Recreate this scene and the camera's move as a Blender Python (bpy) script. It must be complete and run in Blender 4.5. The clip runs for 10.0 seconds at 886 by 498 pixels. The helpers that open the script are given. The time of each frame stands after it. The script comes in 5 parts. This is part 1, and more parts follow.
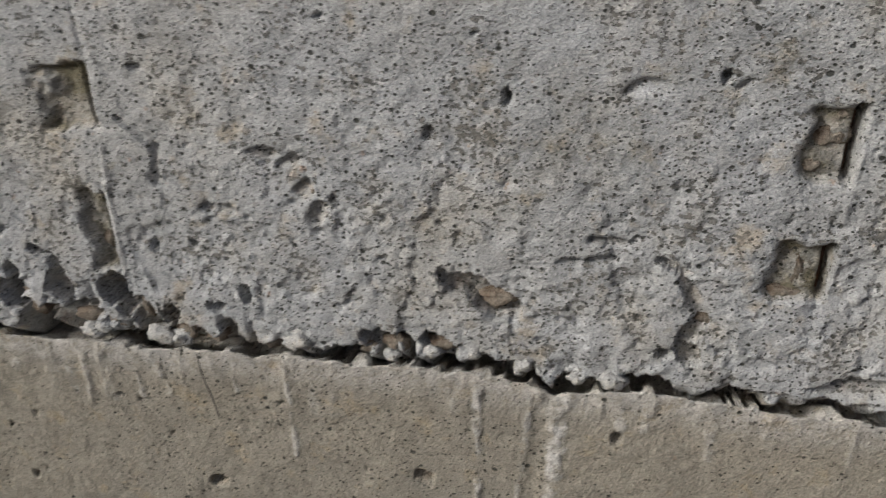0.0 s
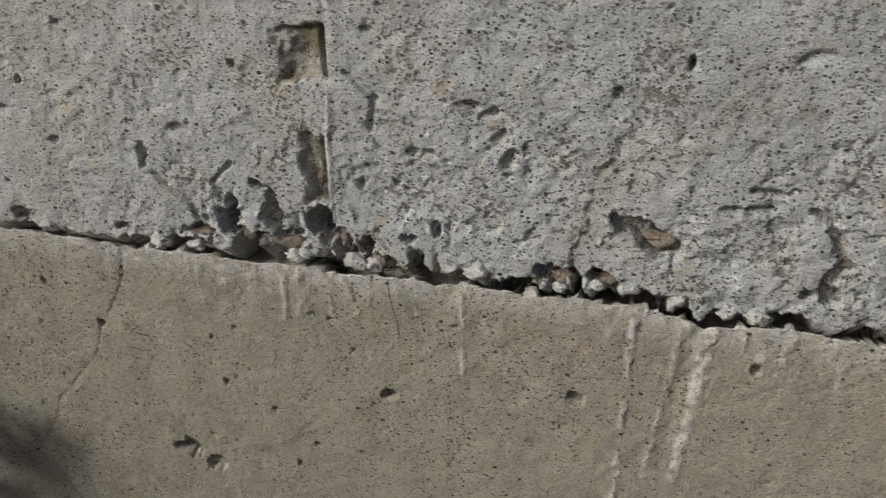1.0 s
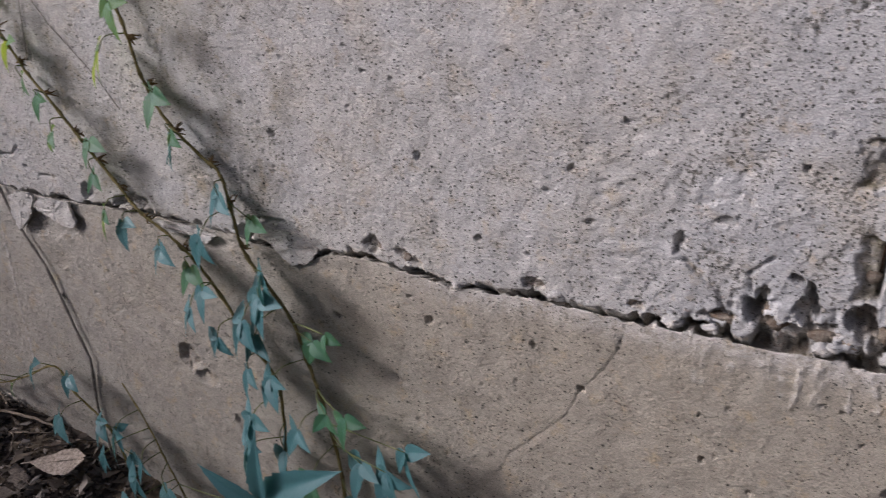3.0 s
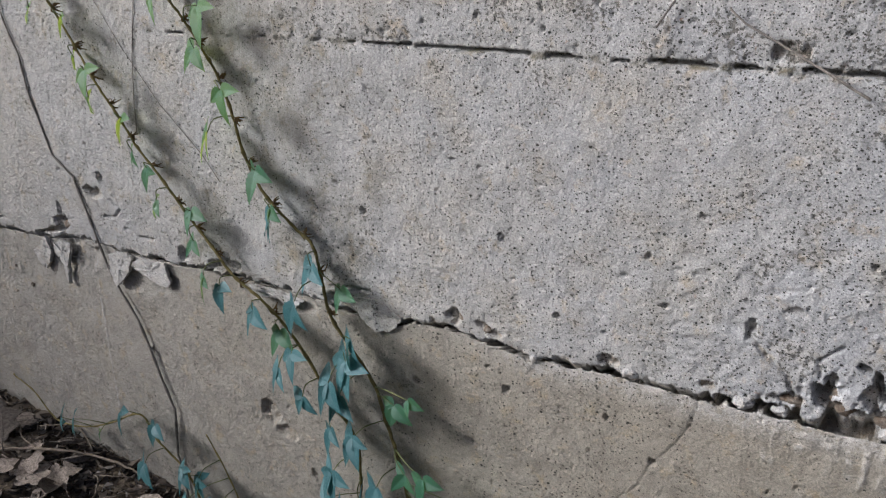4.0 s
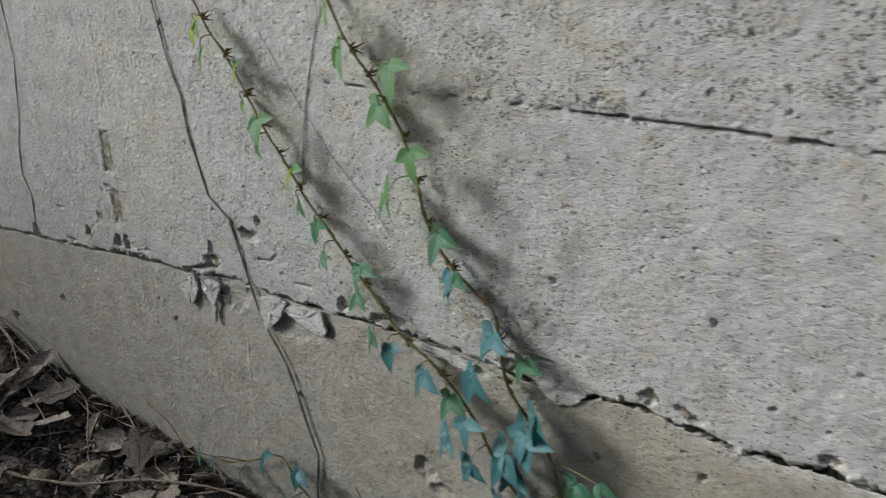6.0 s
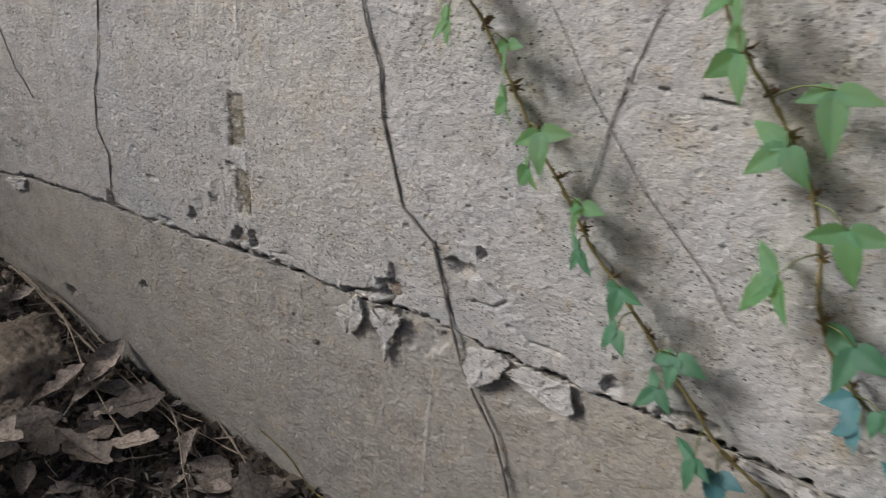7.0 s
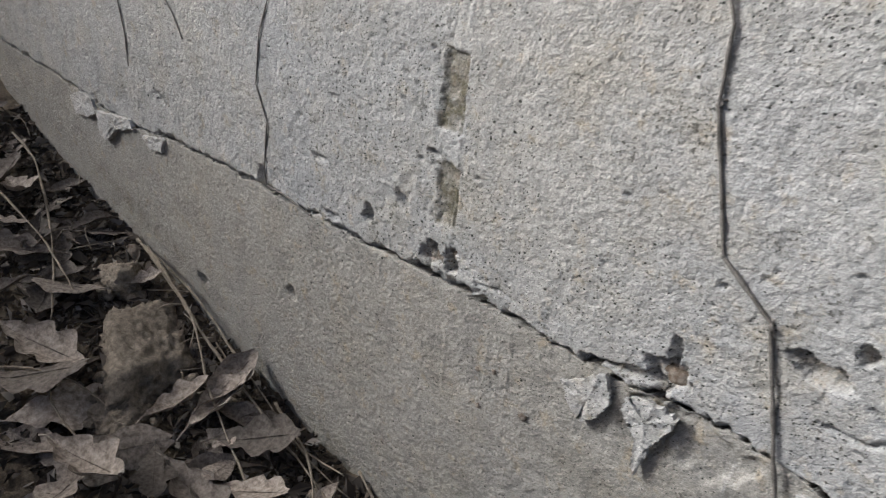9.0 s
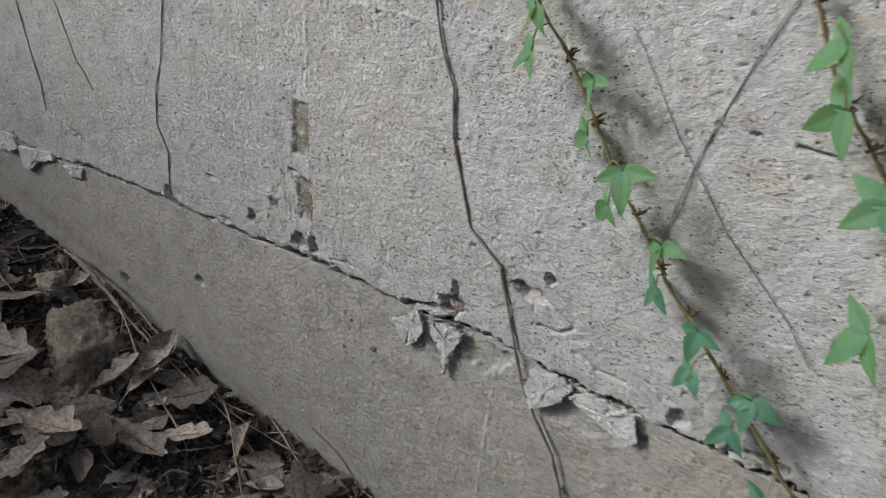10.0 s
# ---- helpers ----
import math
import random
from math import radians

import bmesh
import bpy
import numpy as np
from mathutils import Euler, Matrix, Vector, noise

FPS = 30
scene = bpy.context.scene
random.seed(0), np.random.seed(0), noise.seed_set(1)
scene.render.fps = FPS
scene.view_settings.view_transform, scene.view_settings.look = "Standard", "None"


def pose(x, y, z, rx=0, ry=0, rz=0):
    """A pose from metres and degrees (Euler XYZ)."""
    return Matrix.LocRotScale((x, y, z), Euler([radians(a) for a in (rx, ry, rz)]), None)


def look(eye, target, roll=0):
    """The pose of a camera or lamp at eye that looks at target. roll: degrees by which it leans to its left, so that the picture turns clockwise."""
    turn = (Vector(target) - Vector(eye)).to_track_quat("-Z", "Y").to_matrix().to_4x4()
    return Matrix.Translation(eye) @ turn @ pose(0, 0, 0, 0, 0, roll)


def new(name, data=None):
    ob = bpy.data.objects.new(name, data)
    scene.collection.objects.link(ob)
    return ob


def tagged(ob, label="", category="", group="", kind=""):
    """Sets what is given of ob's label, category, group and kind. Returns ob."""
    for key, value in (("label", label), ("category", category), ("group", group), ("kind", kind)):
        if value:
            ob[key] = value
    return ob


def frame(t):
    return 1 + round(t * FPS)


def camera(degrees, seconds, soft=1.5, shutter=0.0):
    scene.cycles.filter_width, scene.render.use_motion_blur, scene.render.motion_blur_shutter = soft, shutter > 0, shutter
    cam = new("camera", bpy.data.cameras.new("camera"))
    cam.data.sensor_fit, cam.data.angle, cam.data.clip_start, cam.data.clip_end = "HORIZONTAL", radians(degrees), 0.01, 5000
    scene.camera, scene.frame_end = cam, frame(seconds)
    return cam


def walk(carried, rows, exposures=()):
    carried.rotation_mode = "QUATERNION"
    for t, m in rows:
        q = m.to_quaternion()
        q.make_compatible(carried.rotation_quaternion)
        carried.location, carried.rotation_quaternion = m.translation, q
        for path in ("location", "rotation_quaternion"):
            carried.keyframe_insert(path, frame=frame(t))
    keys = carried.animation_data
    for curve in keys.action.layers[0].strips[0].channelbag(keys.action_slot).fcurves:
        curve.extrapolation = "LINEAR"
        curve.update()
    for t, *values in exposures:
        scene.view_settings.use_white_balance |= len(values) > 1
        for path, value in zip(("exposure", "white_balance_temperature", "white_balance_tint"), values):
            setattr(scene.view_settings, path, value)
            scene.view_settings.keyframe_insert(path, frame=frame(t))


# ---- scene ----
cam = camera(56.8, 10.0, 1.1, 0.25)
PATH = [
    (0, (-0.045, -0.586, 0.823), (-0.428, 1.134, -0.124), -1.4),
    (0.5, (-0.093, -0.677, 0.832), (-0.551, 1.017, -0.127), -0.9),
    (1, (-0.13, -0.733, 0.846), (-0.639, 0.933, -0.137), -0.8),
    (1.5, (-0.234, -0.777, 0.855), (-0.868, 0.859, -0.105), -1.5),
    (2, (-0.333, -0.847, 0.882), (-1.113, 0.758, -0.021), -2.4),
    (2.5, (-0.418, -0.903, 0.899), (-1.25, 0.707, 0.053), -1.6),
    (3, (-0.506, -0.958, 0.904), (-1.411, 0.626, 0.083), -1.5),
    (3.2, (-0.544, -0.987, 0.91), (-1.47, 0.594, 0.107), -1.4),
    (4.3, (-0.524, -1.05, 1.003), (-1.544, 0.517, 0.291), -1.3),
    (4.5, (-0.537, -1.053, 1.002), (-1.552, 0.517, 0.29), -1.2),
    (5, (-0.533, -1.053, 1.024), (-1.609, 0.472, 0.304), -1.6),
    (5.5, (-0.516, -1.097, 1.086), (-1.64, 0.397, 0.378), -1.7),
    (5.7, (-0.569, -1.099, 1.072), (-1.721, 0.391, 0.399), -1.7),
    (6.8, (-1.416, -0.98, 1.148), (-2.37, 0.485, 0.176), 3.2),
    (7, (-1.513, -0.944, 1.121), (-2.494, 0.504, 0.152), 3.5),
    (7.5, (-1.768, -0.791, 1.017), (-2.825, 0.573, 0.006), 4.0),
    (8, (-1.899, -0.721, 0.896), (-2.983, 0.607, -0.134), 5.6),
    (8.5, (-1.984, -0.702, 0.89), (-3.146, 0.543, -0.159), 4.4),
    (9, (-1.949, -0.702, 0.935), (-3.133, 0.543, -0.089), 5.5),
    (9.5, (-1.787, -0.791, 1.041), (-2.881, 0.543, 0.029), 5.2),
    (10, (-1.6, -0.94, 1.192), (-2.603, 0.434, 0.142), 4.2),
]
EXPOSURES = [(0, -0.38, 6250, 9), (0.5, -0.37, 6500, 7), (1, -0.36, 6300, 7), (1.5, -0.27, 6150, 6), (2, -0.19, 6150, 7), (2.5, -0.08, 6050, 11), (3, -0.06, 6050, 22), (4.5, 0.1, 5800, 9), (5, 0.0, 5850, 8), (5.5, -0.04, 5800, 2), (7, 0.06, 6100, 13), (7.5, 0.12, 6150, 13), (8.5, 0.38, 6000, 10), (9, 0.38, 5880, 10), (9.5, 0.27, 5850, 8), (10, 0.17, 5800, 8)]
walk(cam, [(t, look(eye, target, roll)) for t, eye, target, roll in PATH], EXPOSURES)
SKY, SUN, SUN_FROM = 0.115, 2.7, (-3.0, -2.2, 2.0)

# ---- light ----
world = bpy.data.worlds.new("overcast_sky")
scene.world = world
world.use_nodes = True
wn = world.node_tree.nodes
sky = wn.new("ShaderNodeTexSky")
sky.sky_type, sky.sun_disc = "NISHITA", False
sky.sun_elevation, sky.sun_rotation = radians(28), radians(234)
sky.air_density, sky.dust_density, sky.ozone_density = 0.45, 6.0, 0.2
world.node_tree.links.new(sky.outputs[0], wn["Background"].inputs[0])
wn["Background"].inputs[1].default_value = SKY

sun_data = bpy.data.lights.new("sun", "SUN")
sun_data.energy, sun_data.angle, sun_data.color = SUN, radians(17), (1.0, 0.985, 0.95)
sun = new("sun", sun_data)
sun.matrix_world = look(SUN_FROM, (0, 0, 0))

# ---- materials ----


def material(name):
    m = bpy.data.materials.new(name)
    m.use_nodes = True
    return m, m.node_tree.nodes, m.node_tree.links, m.node_tree.nodes["Principled BSDF"]


def coords(n, l, scale=(1, 1, 1)):
    tc, mp = n.new("ShaderNodeTexCoord"), n.new("ShaderNodeMapping")
    mp.inputs["Scale"].default_value = scale
    l.new(tc.outputs["Object"], mp.inputs[0])
    return mp.outputs[0]


def noise_tex(n, l, vec, scale, detail=4, rough=0.6):
    t = n.new("ShaderNodeTexNoise")
    t.inputs["Scale"].default_value, t.inputs["Detail"].default_value, t.inputs["Roughness"].default_value = scale, detail, rough
    l.new(vec, t.inputs["Vector"])
    return t.outputs["Fac"]


def ramp(n, l, fac, *stops):
    r = n.new("ShaderNodeValToRGB")
    while len(r.color_ramp.elements) < len(stops):
        r.color_ramp.elements.new(0.5)
    for e, (p, c) in zip(r.color_ramp.elements, stops):
        e.position, e.color = p, (*c, 1) if len(c) == 3 else c
    l.new(fac, r.inputs[0])
    return r.outputs[0]


def grey(v):
    return (v, v, v)


def mix(n, l, fac, a, b, how="MIX"):
    x = n.new("ShaderNodeMix")
    x.data_type, x.blend_type = "RGBA", how
    for sock, val in ((x.inputs[0], fac), (x.inputs[6], a), (x.inputs[7], b)):
        if isinstance(val, (int, float)):
            sock.default_value = val
        elif isinstance(val, tuple):
            sock.default_value = (*val, 1)
        else:
            l.new(val, sock)
    return x.outputs[2]


def calc(n, l, how, a, b=0.0, clamp=False):
    x = n.new("ShaderNodeMath")
    x.operation, x.use_clamp = how, clamp
    for sock, val in ((x.inputs[0], a), (x.inputs[1], b)):
        if isinstance(val, (int, float)):
            sock.default_value = val
        else:
            l.new(val, sock)
    return x.outputs[0]


def bump(n, l, bsdf, height, strength, distance):
    b = n.new("ShaderNodeBump")
    b.inputs["Strength"].default_value, b.inputs["Distance"].default_value = strength, distance
    l.new(height, b.inputs["Height"])
    l.new(b.outputs[0], bsdf.inputs["Normal"])


def attr(n, name):
    a = n.new("ShaderNodeAttribute")
    a.attribute_name = name
    return a.outputs["Fac"]


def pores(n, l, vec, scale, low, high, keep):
    """Round pores: 1 inside a pore; keep: the share of cells that hold one, a socket or a number."""
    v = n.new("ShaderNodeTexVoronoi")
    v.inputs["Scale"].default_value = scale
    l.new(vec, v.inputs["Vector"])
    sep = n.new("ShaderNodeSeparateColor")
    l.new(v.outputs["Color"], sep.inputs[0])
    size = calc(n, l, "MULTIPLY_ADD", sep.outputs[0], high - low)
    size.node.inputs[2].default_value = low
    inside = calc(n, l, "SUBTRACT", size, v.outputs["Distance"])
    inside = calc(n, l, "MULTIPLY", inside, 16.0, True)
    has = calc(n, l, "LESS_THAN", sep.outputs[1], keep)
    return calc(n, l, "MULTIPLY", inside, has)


def concrete_material():
    m, n, l, b = material("weathered_concrete")
    vec, flat = coords(n, l), coords(n, l, (1, 1, 1.3))
    big, mid, fine = noise_tex(n, l, vec, 2.2, 5), noise_tex(n, l, vec, 17, 6, 0.65), noise_tex(n, l, flat, 420, 3, 0.7)
    streak = noise_tex(n, l, coords(n, l, (1, 1, 1.5)), 55, 5, 0.65)
    stipple = noise_tex(n, l, vec, 120, 2, 0.5)
    porous, lower = attr(n, "porous"), attr(n, "lower")
    warm = calc(n, l, "ADD", attr(n, "warm"), calc(n, l, "MULTIPLY_ADD", big, 1.1))
    warm.node.inputs[1].links[0].from_node.inputs[2].default_value = -0.55
    col = mix(n, l, calc(n, l, "ADD", warm, 0.0, True), (0.43, 0.44, 0.44), (0.495, 0.465, 0.395))
    bloom = ramp(n, l, noise_tex(n, l, vec, 5.5, 5, 0.6), (0.46, grey(0)), (0.66, grey(1)))
    col = mix(n, l, calc(n, l, "MULTIPLY", bloom, calc(n, l, "MULTIPLY_ADD", attr(n, "grain"), -0.42)), col, (0.47, 0.485, 0.50))
    bloom.node.outputs[0].links[0].to_node.inputs[1].links[0].from_node.inputs[2].default_value = 0.55
    tan = ramp(n, l, noise_tex(n, l, vec, 8.0, 5, 0.65), (0.5, grey(0)), (0.66, grey(1)))
    col = mix(n, l, calc(n, l, "MULTIPLY", tan, 0.38), col, (0.46, 0.41, 0.31))
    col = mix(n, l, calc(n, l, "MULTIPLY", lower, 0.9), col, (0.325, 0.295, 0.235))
    col = mix(n, l, 1.0, col, ramp(n, l, mid, (0.36, grey(0.86)), (0.5, grey(1.0)), (0.64, grey(1.09))), "MULTIPLY")
    col = mix(n, l, 0.4, col, ramp(n, l, streak, (0.38, grey(0.82)), (0.62, grey(1.12))), "MULTIPLY")
    ochre = ramp(n, l, noise_tex(n, l, vec, 24, 5, 0.7), (0.56, grey(0)), (0.68, grey(1)))
    col = mix(n, l, calc(n, l, "MULTIPLY", ochre, 0.4), col, (0.47, 0.36, 0.20))
    rust = ramp(n, l, noise_tex(n, l, vec, 70, 3, 0.6), (0.68, grey(0)), (0.74, grey(1)))
    col = mix(n, l, calc(n, l, "MULTIPLY", calc(n, l, "MULTIPLY", rust, porous), 0.6), col, (0.32, 0.15, 0.06))
    lime = calc(n, l, "MULTIPLY", attr(n, "lime"), ramp(n, l, noise_tex(n, l, vec, 60, 5, 0.7), (0.36, grey(0.1)), (0.56, grey(1))))
    col = mix(n, l, lime, col, (0.66, 0.65, 0.62))
    agg = ramp(n, l, noise_tex(n, l, vec, 55, 2), (0.3, (0.16, 0.15, 0.13)), (0.45, (0.40, 0.37, 0.31)), (0.6, (0.48, 0.41, 0.31)), (0.68, (0.36, 0.22, 0.13)), (0.75, (0.5, 0.47, 0.42)))
    col = mix(n, l, calc(n, l, "MULTIPLY", attr(n, "fresh"), 0.6), col, agg)
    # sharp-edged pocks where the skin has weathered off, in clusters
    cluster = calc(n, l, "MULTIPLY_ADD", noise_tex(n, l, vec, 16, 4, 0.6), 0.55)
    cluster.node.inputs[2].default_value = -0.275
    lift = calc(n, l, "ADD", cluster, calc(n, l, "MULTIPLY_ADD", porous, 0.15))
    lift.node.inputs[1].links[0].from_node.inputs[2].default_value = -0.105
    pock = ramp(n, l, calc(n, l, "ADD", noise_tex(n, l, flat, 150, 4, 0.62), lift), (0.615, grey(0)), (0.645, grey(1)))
    # pock hollows painted darker brown, on top of their bump
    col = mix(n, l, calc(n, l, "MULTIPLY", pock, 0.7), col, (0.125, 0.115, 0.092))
    # stains, with the creepers' painted shadow mixed into the same layer
    stain_shade = calc(n, l, "MULTIPLY", attr(n, "stain_shade"), ramp(n, l, noise_tex(n, l, vec, 24, 6, 0.75), (0.42, grey(0.1)), (0.6, grey(1))))
    col = mix(n, l, stain_shade, col, (0.165, 0.148, 0.095))
    col = mix(n, l, 1.0, col, ramp(n, l, fine, (0.36, grey(0.76)), (0.5, grey(1.0)), (0.64, grey(1.22))), "MULTIPLY")
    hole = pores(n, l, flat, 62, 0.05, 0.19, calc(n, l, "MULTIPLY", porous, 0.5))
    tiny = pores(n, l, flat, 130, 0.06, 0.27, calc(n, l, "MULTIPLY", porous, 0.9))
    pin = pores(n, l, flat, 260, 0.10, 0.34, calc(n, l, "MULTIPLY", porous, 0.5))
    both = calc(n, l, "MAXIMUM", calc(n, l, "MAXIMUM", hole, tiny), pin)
    # shade inside the pores is put into the colour as near-black
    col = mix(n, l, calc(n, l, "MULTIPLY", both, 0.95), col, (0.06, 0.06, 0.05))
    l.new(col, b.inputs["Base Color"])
    b.inputs["Roughness"].default_value = 0.93
    b.inputs["Specular IOR Level"].default_value = 0.25
    grit = calc(n, l, "ADD", calc(n, l, "MULTIPLY", noise_tex(n, l, flat, 300, 3, 0.7), 0.46), calc(n, l, "MULTIPLY", streak, 0.2))
    grit = calc(n, l, "ADD", grit, calc(n, l, "MULTIPLY", stipple, calc(n, l, "MULTIPLY_ADD", attr(n, "grain"), 0.8)))
    grit.node.inputs[1].links[0].from_node.inputs[1].links[0].from_node.inputs[2].default_value = 0.1
    high = calc(n, l, "SUBTRACT", grit, calc(n, l, "MULTIPLY", calc(n, l, "MAXIMUM", both, pock), 0.7))
    bump(n, l, b, high, 1.0, 0.005)
    return m


def plain_material(name, a, c, scale=60, rough=0.85, relief=0.002, spread=0.25, metal=0.0):
    """Two mixed colours, finer grain over them, and a shift of brightness from object to object."""
    m, n, l, b = material(name)
    vec = coords(n, l)
    col = ramp(n, l, noise_tex(n, l, vec, scale, 6, 0.65), (0.35, a), (0.65, c))
    col = mix(n, l, 1.0, col, ramp(n, l, noise_tex(n, l, vec, scale * 7, 3, 0.7), (0.25, grey(0.65)), (0.75, grey(1.25))), "MULTIPLY")
    info = n.new("ShaderNodeObjectInfo")
    col = mix(n, l, 1.0, col, ramp(n, l, info.outputs["Random"], (0.0, grey(1 - spread)), (1.0, grey(1 + spread))), "MULTIPLY")
    l.new(col, b.inputs["Base Color"])
    b.inputs["Roughness"].default_value, b.inputs["Metallic"].default_value = rough, metal
    b.inputs["Specular IOR Level"].default_value = 0.3
    bump(n, l, b, noise_tex(n, l, vec, scale * 3, 6, 0.7), 0.8, relief)
    return m


def leaf_material(name, a, c, through_col, rough=0.42, share=0.3):
    m, n, l, b = material(name)
    vec = coords(n, l)
    info = n.new("ShaderNodeObjectInfo")
    col = mix(n, l, info.outputs["Random"], a, c)
    col = mix(n, l, 0.7, col, ramp(n, l, noise_tex(n, l, vec, 90, 5), (0.3, grey(0.7)), (0.7, grey(1.25))), "MULTIPLY")
    l.new(col, b.inputs["Base Color"])
    b.inputs["Roughness"].default_value = rough
    t, s = n.new("ShaderNodeBsdfTranslucent"), n.new("ShaderNodeMixShader")
    t.inputs[0].default_value, s.inputs[0].default_value = (*through_col, 1), share
    l.new(b.outputs[0], s.inputs[1])
    l.new(t.outputs[0], s.inputs[2])
    l.new(s.outputs[0], n["Material Output"].inputs[0])
    bump(n, l, b, noise_tex(n, l, vec, 260, 3), 0.4, 0.001)
    return m


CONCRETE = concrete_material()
STONE = plain_material("gravel_stone", (0.15, 0.105, 0.07), (0.33, 0.29, 0.235), 70, 0.85, 0.006, 0.35)
RUST = plain_material("rusted_steel", (0.03, 0.02, 0.015), (0.11, 0.055, 0.03), 120, 0.8, 0.001, 0.1)
BARK = plain_material("green_brown_bark", (0.13, 0.105, 0.035), (0.26, 0.21, 0.08), 90, 0.8, 0.001, 0.2)
DEAD_BARK = plain_material("grey_dead_bark", (0.15, 0.135, 0.115), (0.3, 0.275, 0.24), 90, 0.9, 0.001, 0.2)
ROOT = plain_material("dry_root", (0.20, 0.16, 0.11), (0.36, 0.31, 0.24), 70, 0.9, 0.001, 0.25)
HOLDFAST = plain_material("holdfast", (0.10, 0.065, 0.025), (0.22, 0.15, 0.07), 200, 0.9, 0.001, 0.2)
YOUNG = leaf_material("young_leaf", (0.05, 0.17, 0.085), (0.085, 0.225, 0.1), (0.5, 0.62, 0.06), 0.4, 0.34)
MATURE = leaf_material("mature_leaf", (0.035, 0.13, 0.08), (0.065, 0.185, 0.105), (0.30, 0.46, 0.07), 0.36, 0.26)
# the sky's blue reflection on the lower leaves is put into this base colour
SKY_TINTED = leaf_material("sky_tinted_leaf", (0.045, 0.14, 0.15), (0.08, 0.2, 0.215), (0.06, 0.22, 0.18), 0.38, 0.22)
SOIL = plain_material("crumbly_soil", (0.06, 0.048, 0.034), (0.2, 0.16, 0.11), 40, 0.97, 0.008, 0.0)
CLOD = plain_material("clay_clod", (0.19, 0.16, 0.118), (0.46, 0.39, 0.3), 75, 0.97, 0.010, 0.15)
DRY = plain_material("dry_leaf", (0.12, 0.097, 0.075), (0.33, 0.285, 0.235), 18, 0.75, 0.001, 0.6)

# ---- building blocks ----


def link_mesh(name, me, mat, parent=None, label=""):
    me.materials.append(mat) if mat.name not in [x.name for x in me.materials] else None
    ob = new(name, me)
    if parent:
        ob.parent = parent
    return tagged(ob, label=label)


def part(name, bm, mat, parent=None, label="", smooth=True):
    me = bpy.data.meshes.new(name)
    bm.normal_update()
    bm.to_mesh(me)
    bm.free()
    if smooth:
        me.polygons.foreach_set("use_smooth", [True] * len(me.polygons))
    return link_mesh(name, me, mat, parent, label)


def mesh_from(name, co, quads):
    me = bpy.data.meshes.new(name)
    me.from_pydata(co, [], quads)
    me.update()
    return me


RNG = np.random.default_rng(11)
TABLE = RNG.random((256, 256))
TABLE_B = RNG.random((256, 256))
TABLE_C = RNG.random((256, 256))


def vnoise(x, z, size, seed=0):
    """Smooth value noise, 0 to 1, with cells of that size in metres."""
    u, v = x / size + 17.3 * seed + 300, z / size + 9.1 * seed + 300
    i, j = np.floor(u).astype(int), np.floor(v).astype(int)
    a, b = u - i, v - j
    a, b = a * a * (3 - 2 * a), b * b * (3 - 2 * b)
    i0, i1, j0, j1 = i & 255, (i + 1) & 255, j & 255, (j + 1) & 255
    return (TABLE[i0, j0] * (1 - a) + TABLE[i1, j0] * a) * (1 - b) + (TABLE[i0, j1] * (1 - a) + TABLE[i1, j1] * a) * b


def fbm(x, z, size, octaves=4, seed=0):
    total, weight = 0, 0
    for k in range(octaves):
        total, weight = total + vnoise(x, z, size / 2**k, seed + k) * 0.55**k, weight + 0.55**k
    return total / weight


def worley(x, z, size, seed=0):
    """Distance to the nearest scattered point in cells, and that point's own random number."""
    u, v = x / size + 300 + seed * 13.7, z / size + 300
    i, j = np.floor(u).astype(int), np.floor(v).astype(int)
    best, tag = np.full(u.shape, 9.0), np.zeros(u.shape)
    for a in (-1, 0, 1):
        for b in (-1, 0, 1):
            p, q = (i + a) & 255, (j + b) & 255
            d = np.hypot(i + a + TABLE_B[p, q] - u, j + b + TABLE_C[p, q] - v)
            tag = np.where(d < best, TABLE[p, q], tag)
            best = np.minimum(best, d)
    return best, tag


def step(a, b, x):
    t = np.clip((x - a) / (b - a), 0, 1)
    return t * t * (3 - 2 * t)


def spaced(*runs):
    """Grid lines: each run is start, end, spacing; the last end closes the row."""
    rows = [np.arange(a, b - s * 0.5, s) for a, b, s in runs]
    return np.concatenate(rows + [np.array([runs[-1][1]])])


def tube(bm, points, radii, sides=8):
    """A closed tapered tube along points."""
    pts = [Vector(p) for p in points]
    rings, up = [], Vector((0.3, -0.9, 0.2)).normalized()
    for k, p in enumerate(pts):
        way = (pts[min(k + 1, len(pts) - 1)] - pts[max(k - 1, 0)]).normalized()
        a = way.cross(up).normalized()
        b = way.cross(a)
        r = radii[k]
        rings.append([bm.verts.new(p + r * (math.cos(2 * math.pi * s / sides) * a + math.sin(2 * math.pi * s / sides) * b)) for s in range(sides)])
    for lo, hi in zip(rings, rings[1:]):
        for s in range(sides):
            bm.faces.new((lo[s], lo[(s + 1) % sides], hi[(s + 1) % sides], hi[s]))
    bm.faces.new(rings[0][::-1])
    bm.faces.new(rings[-1])


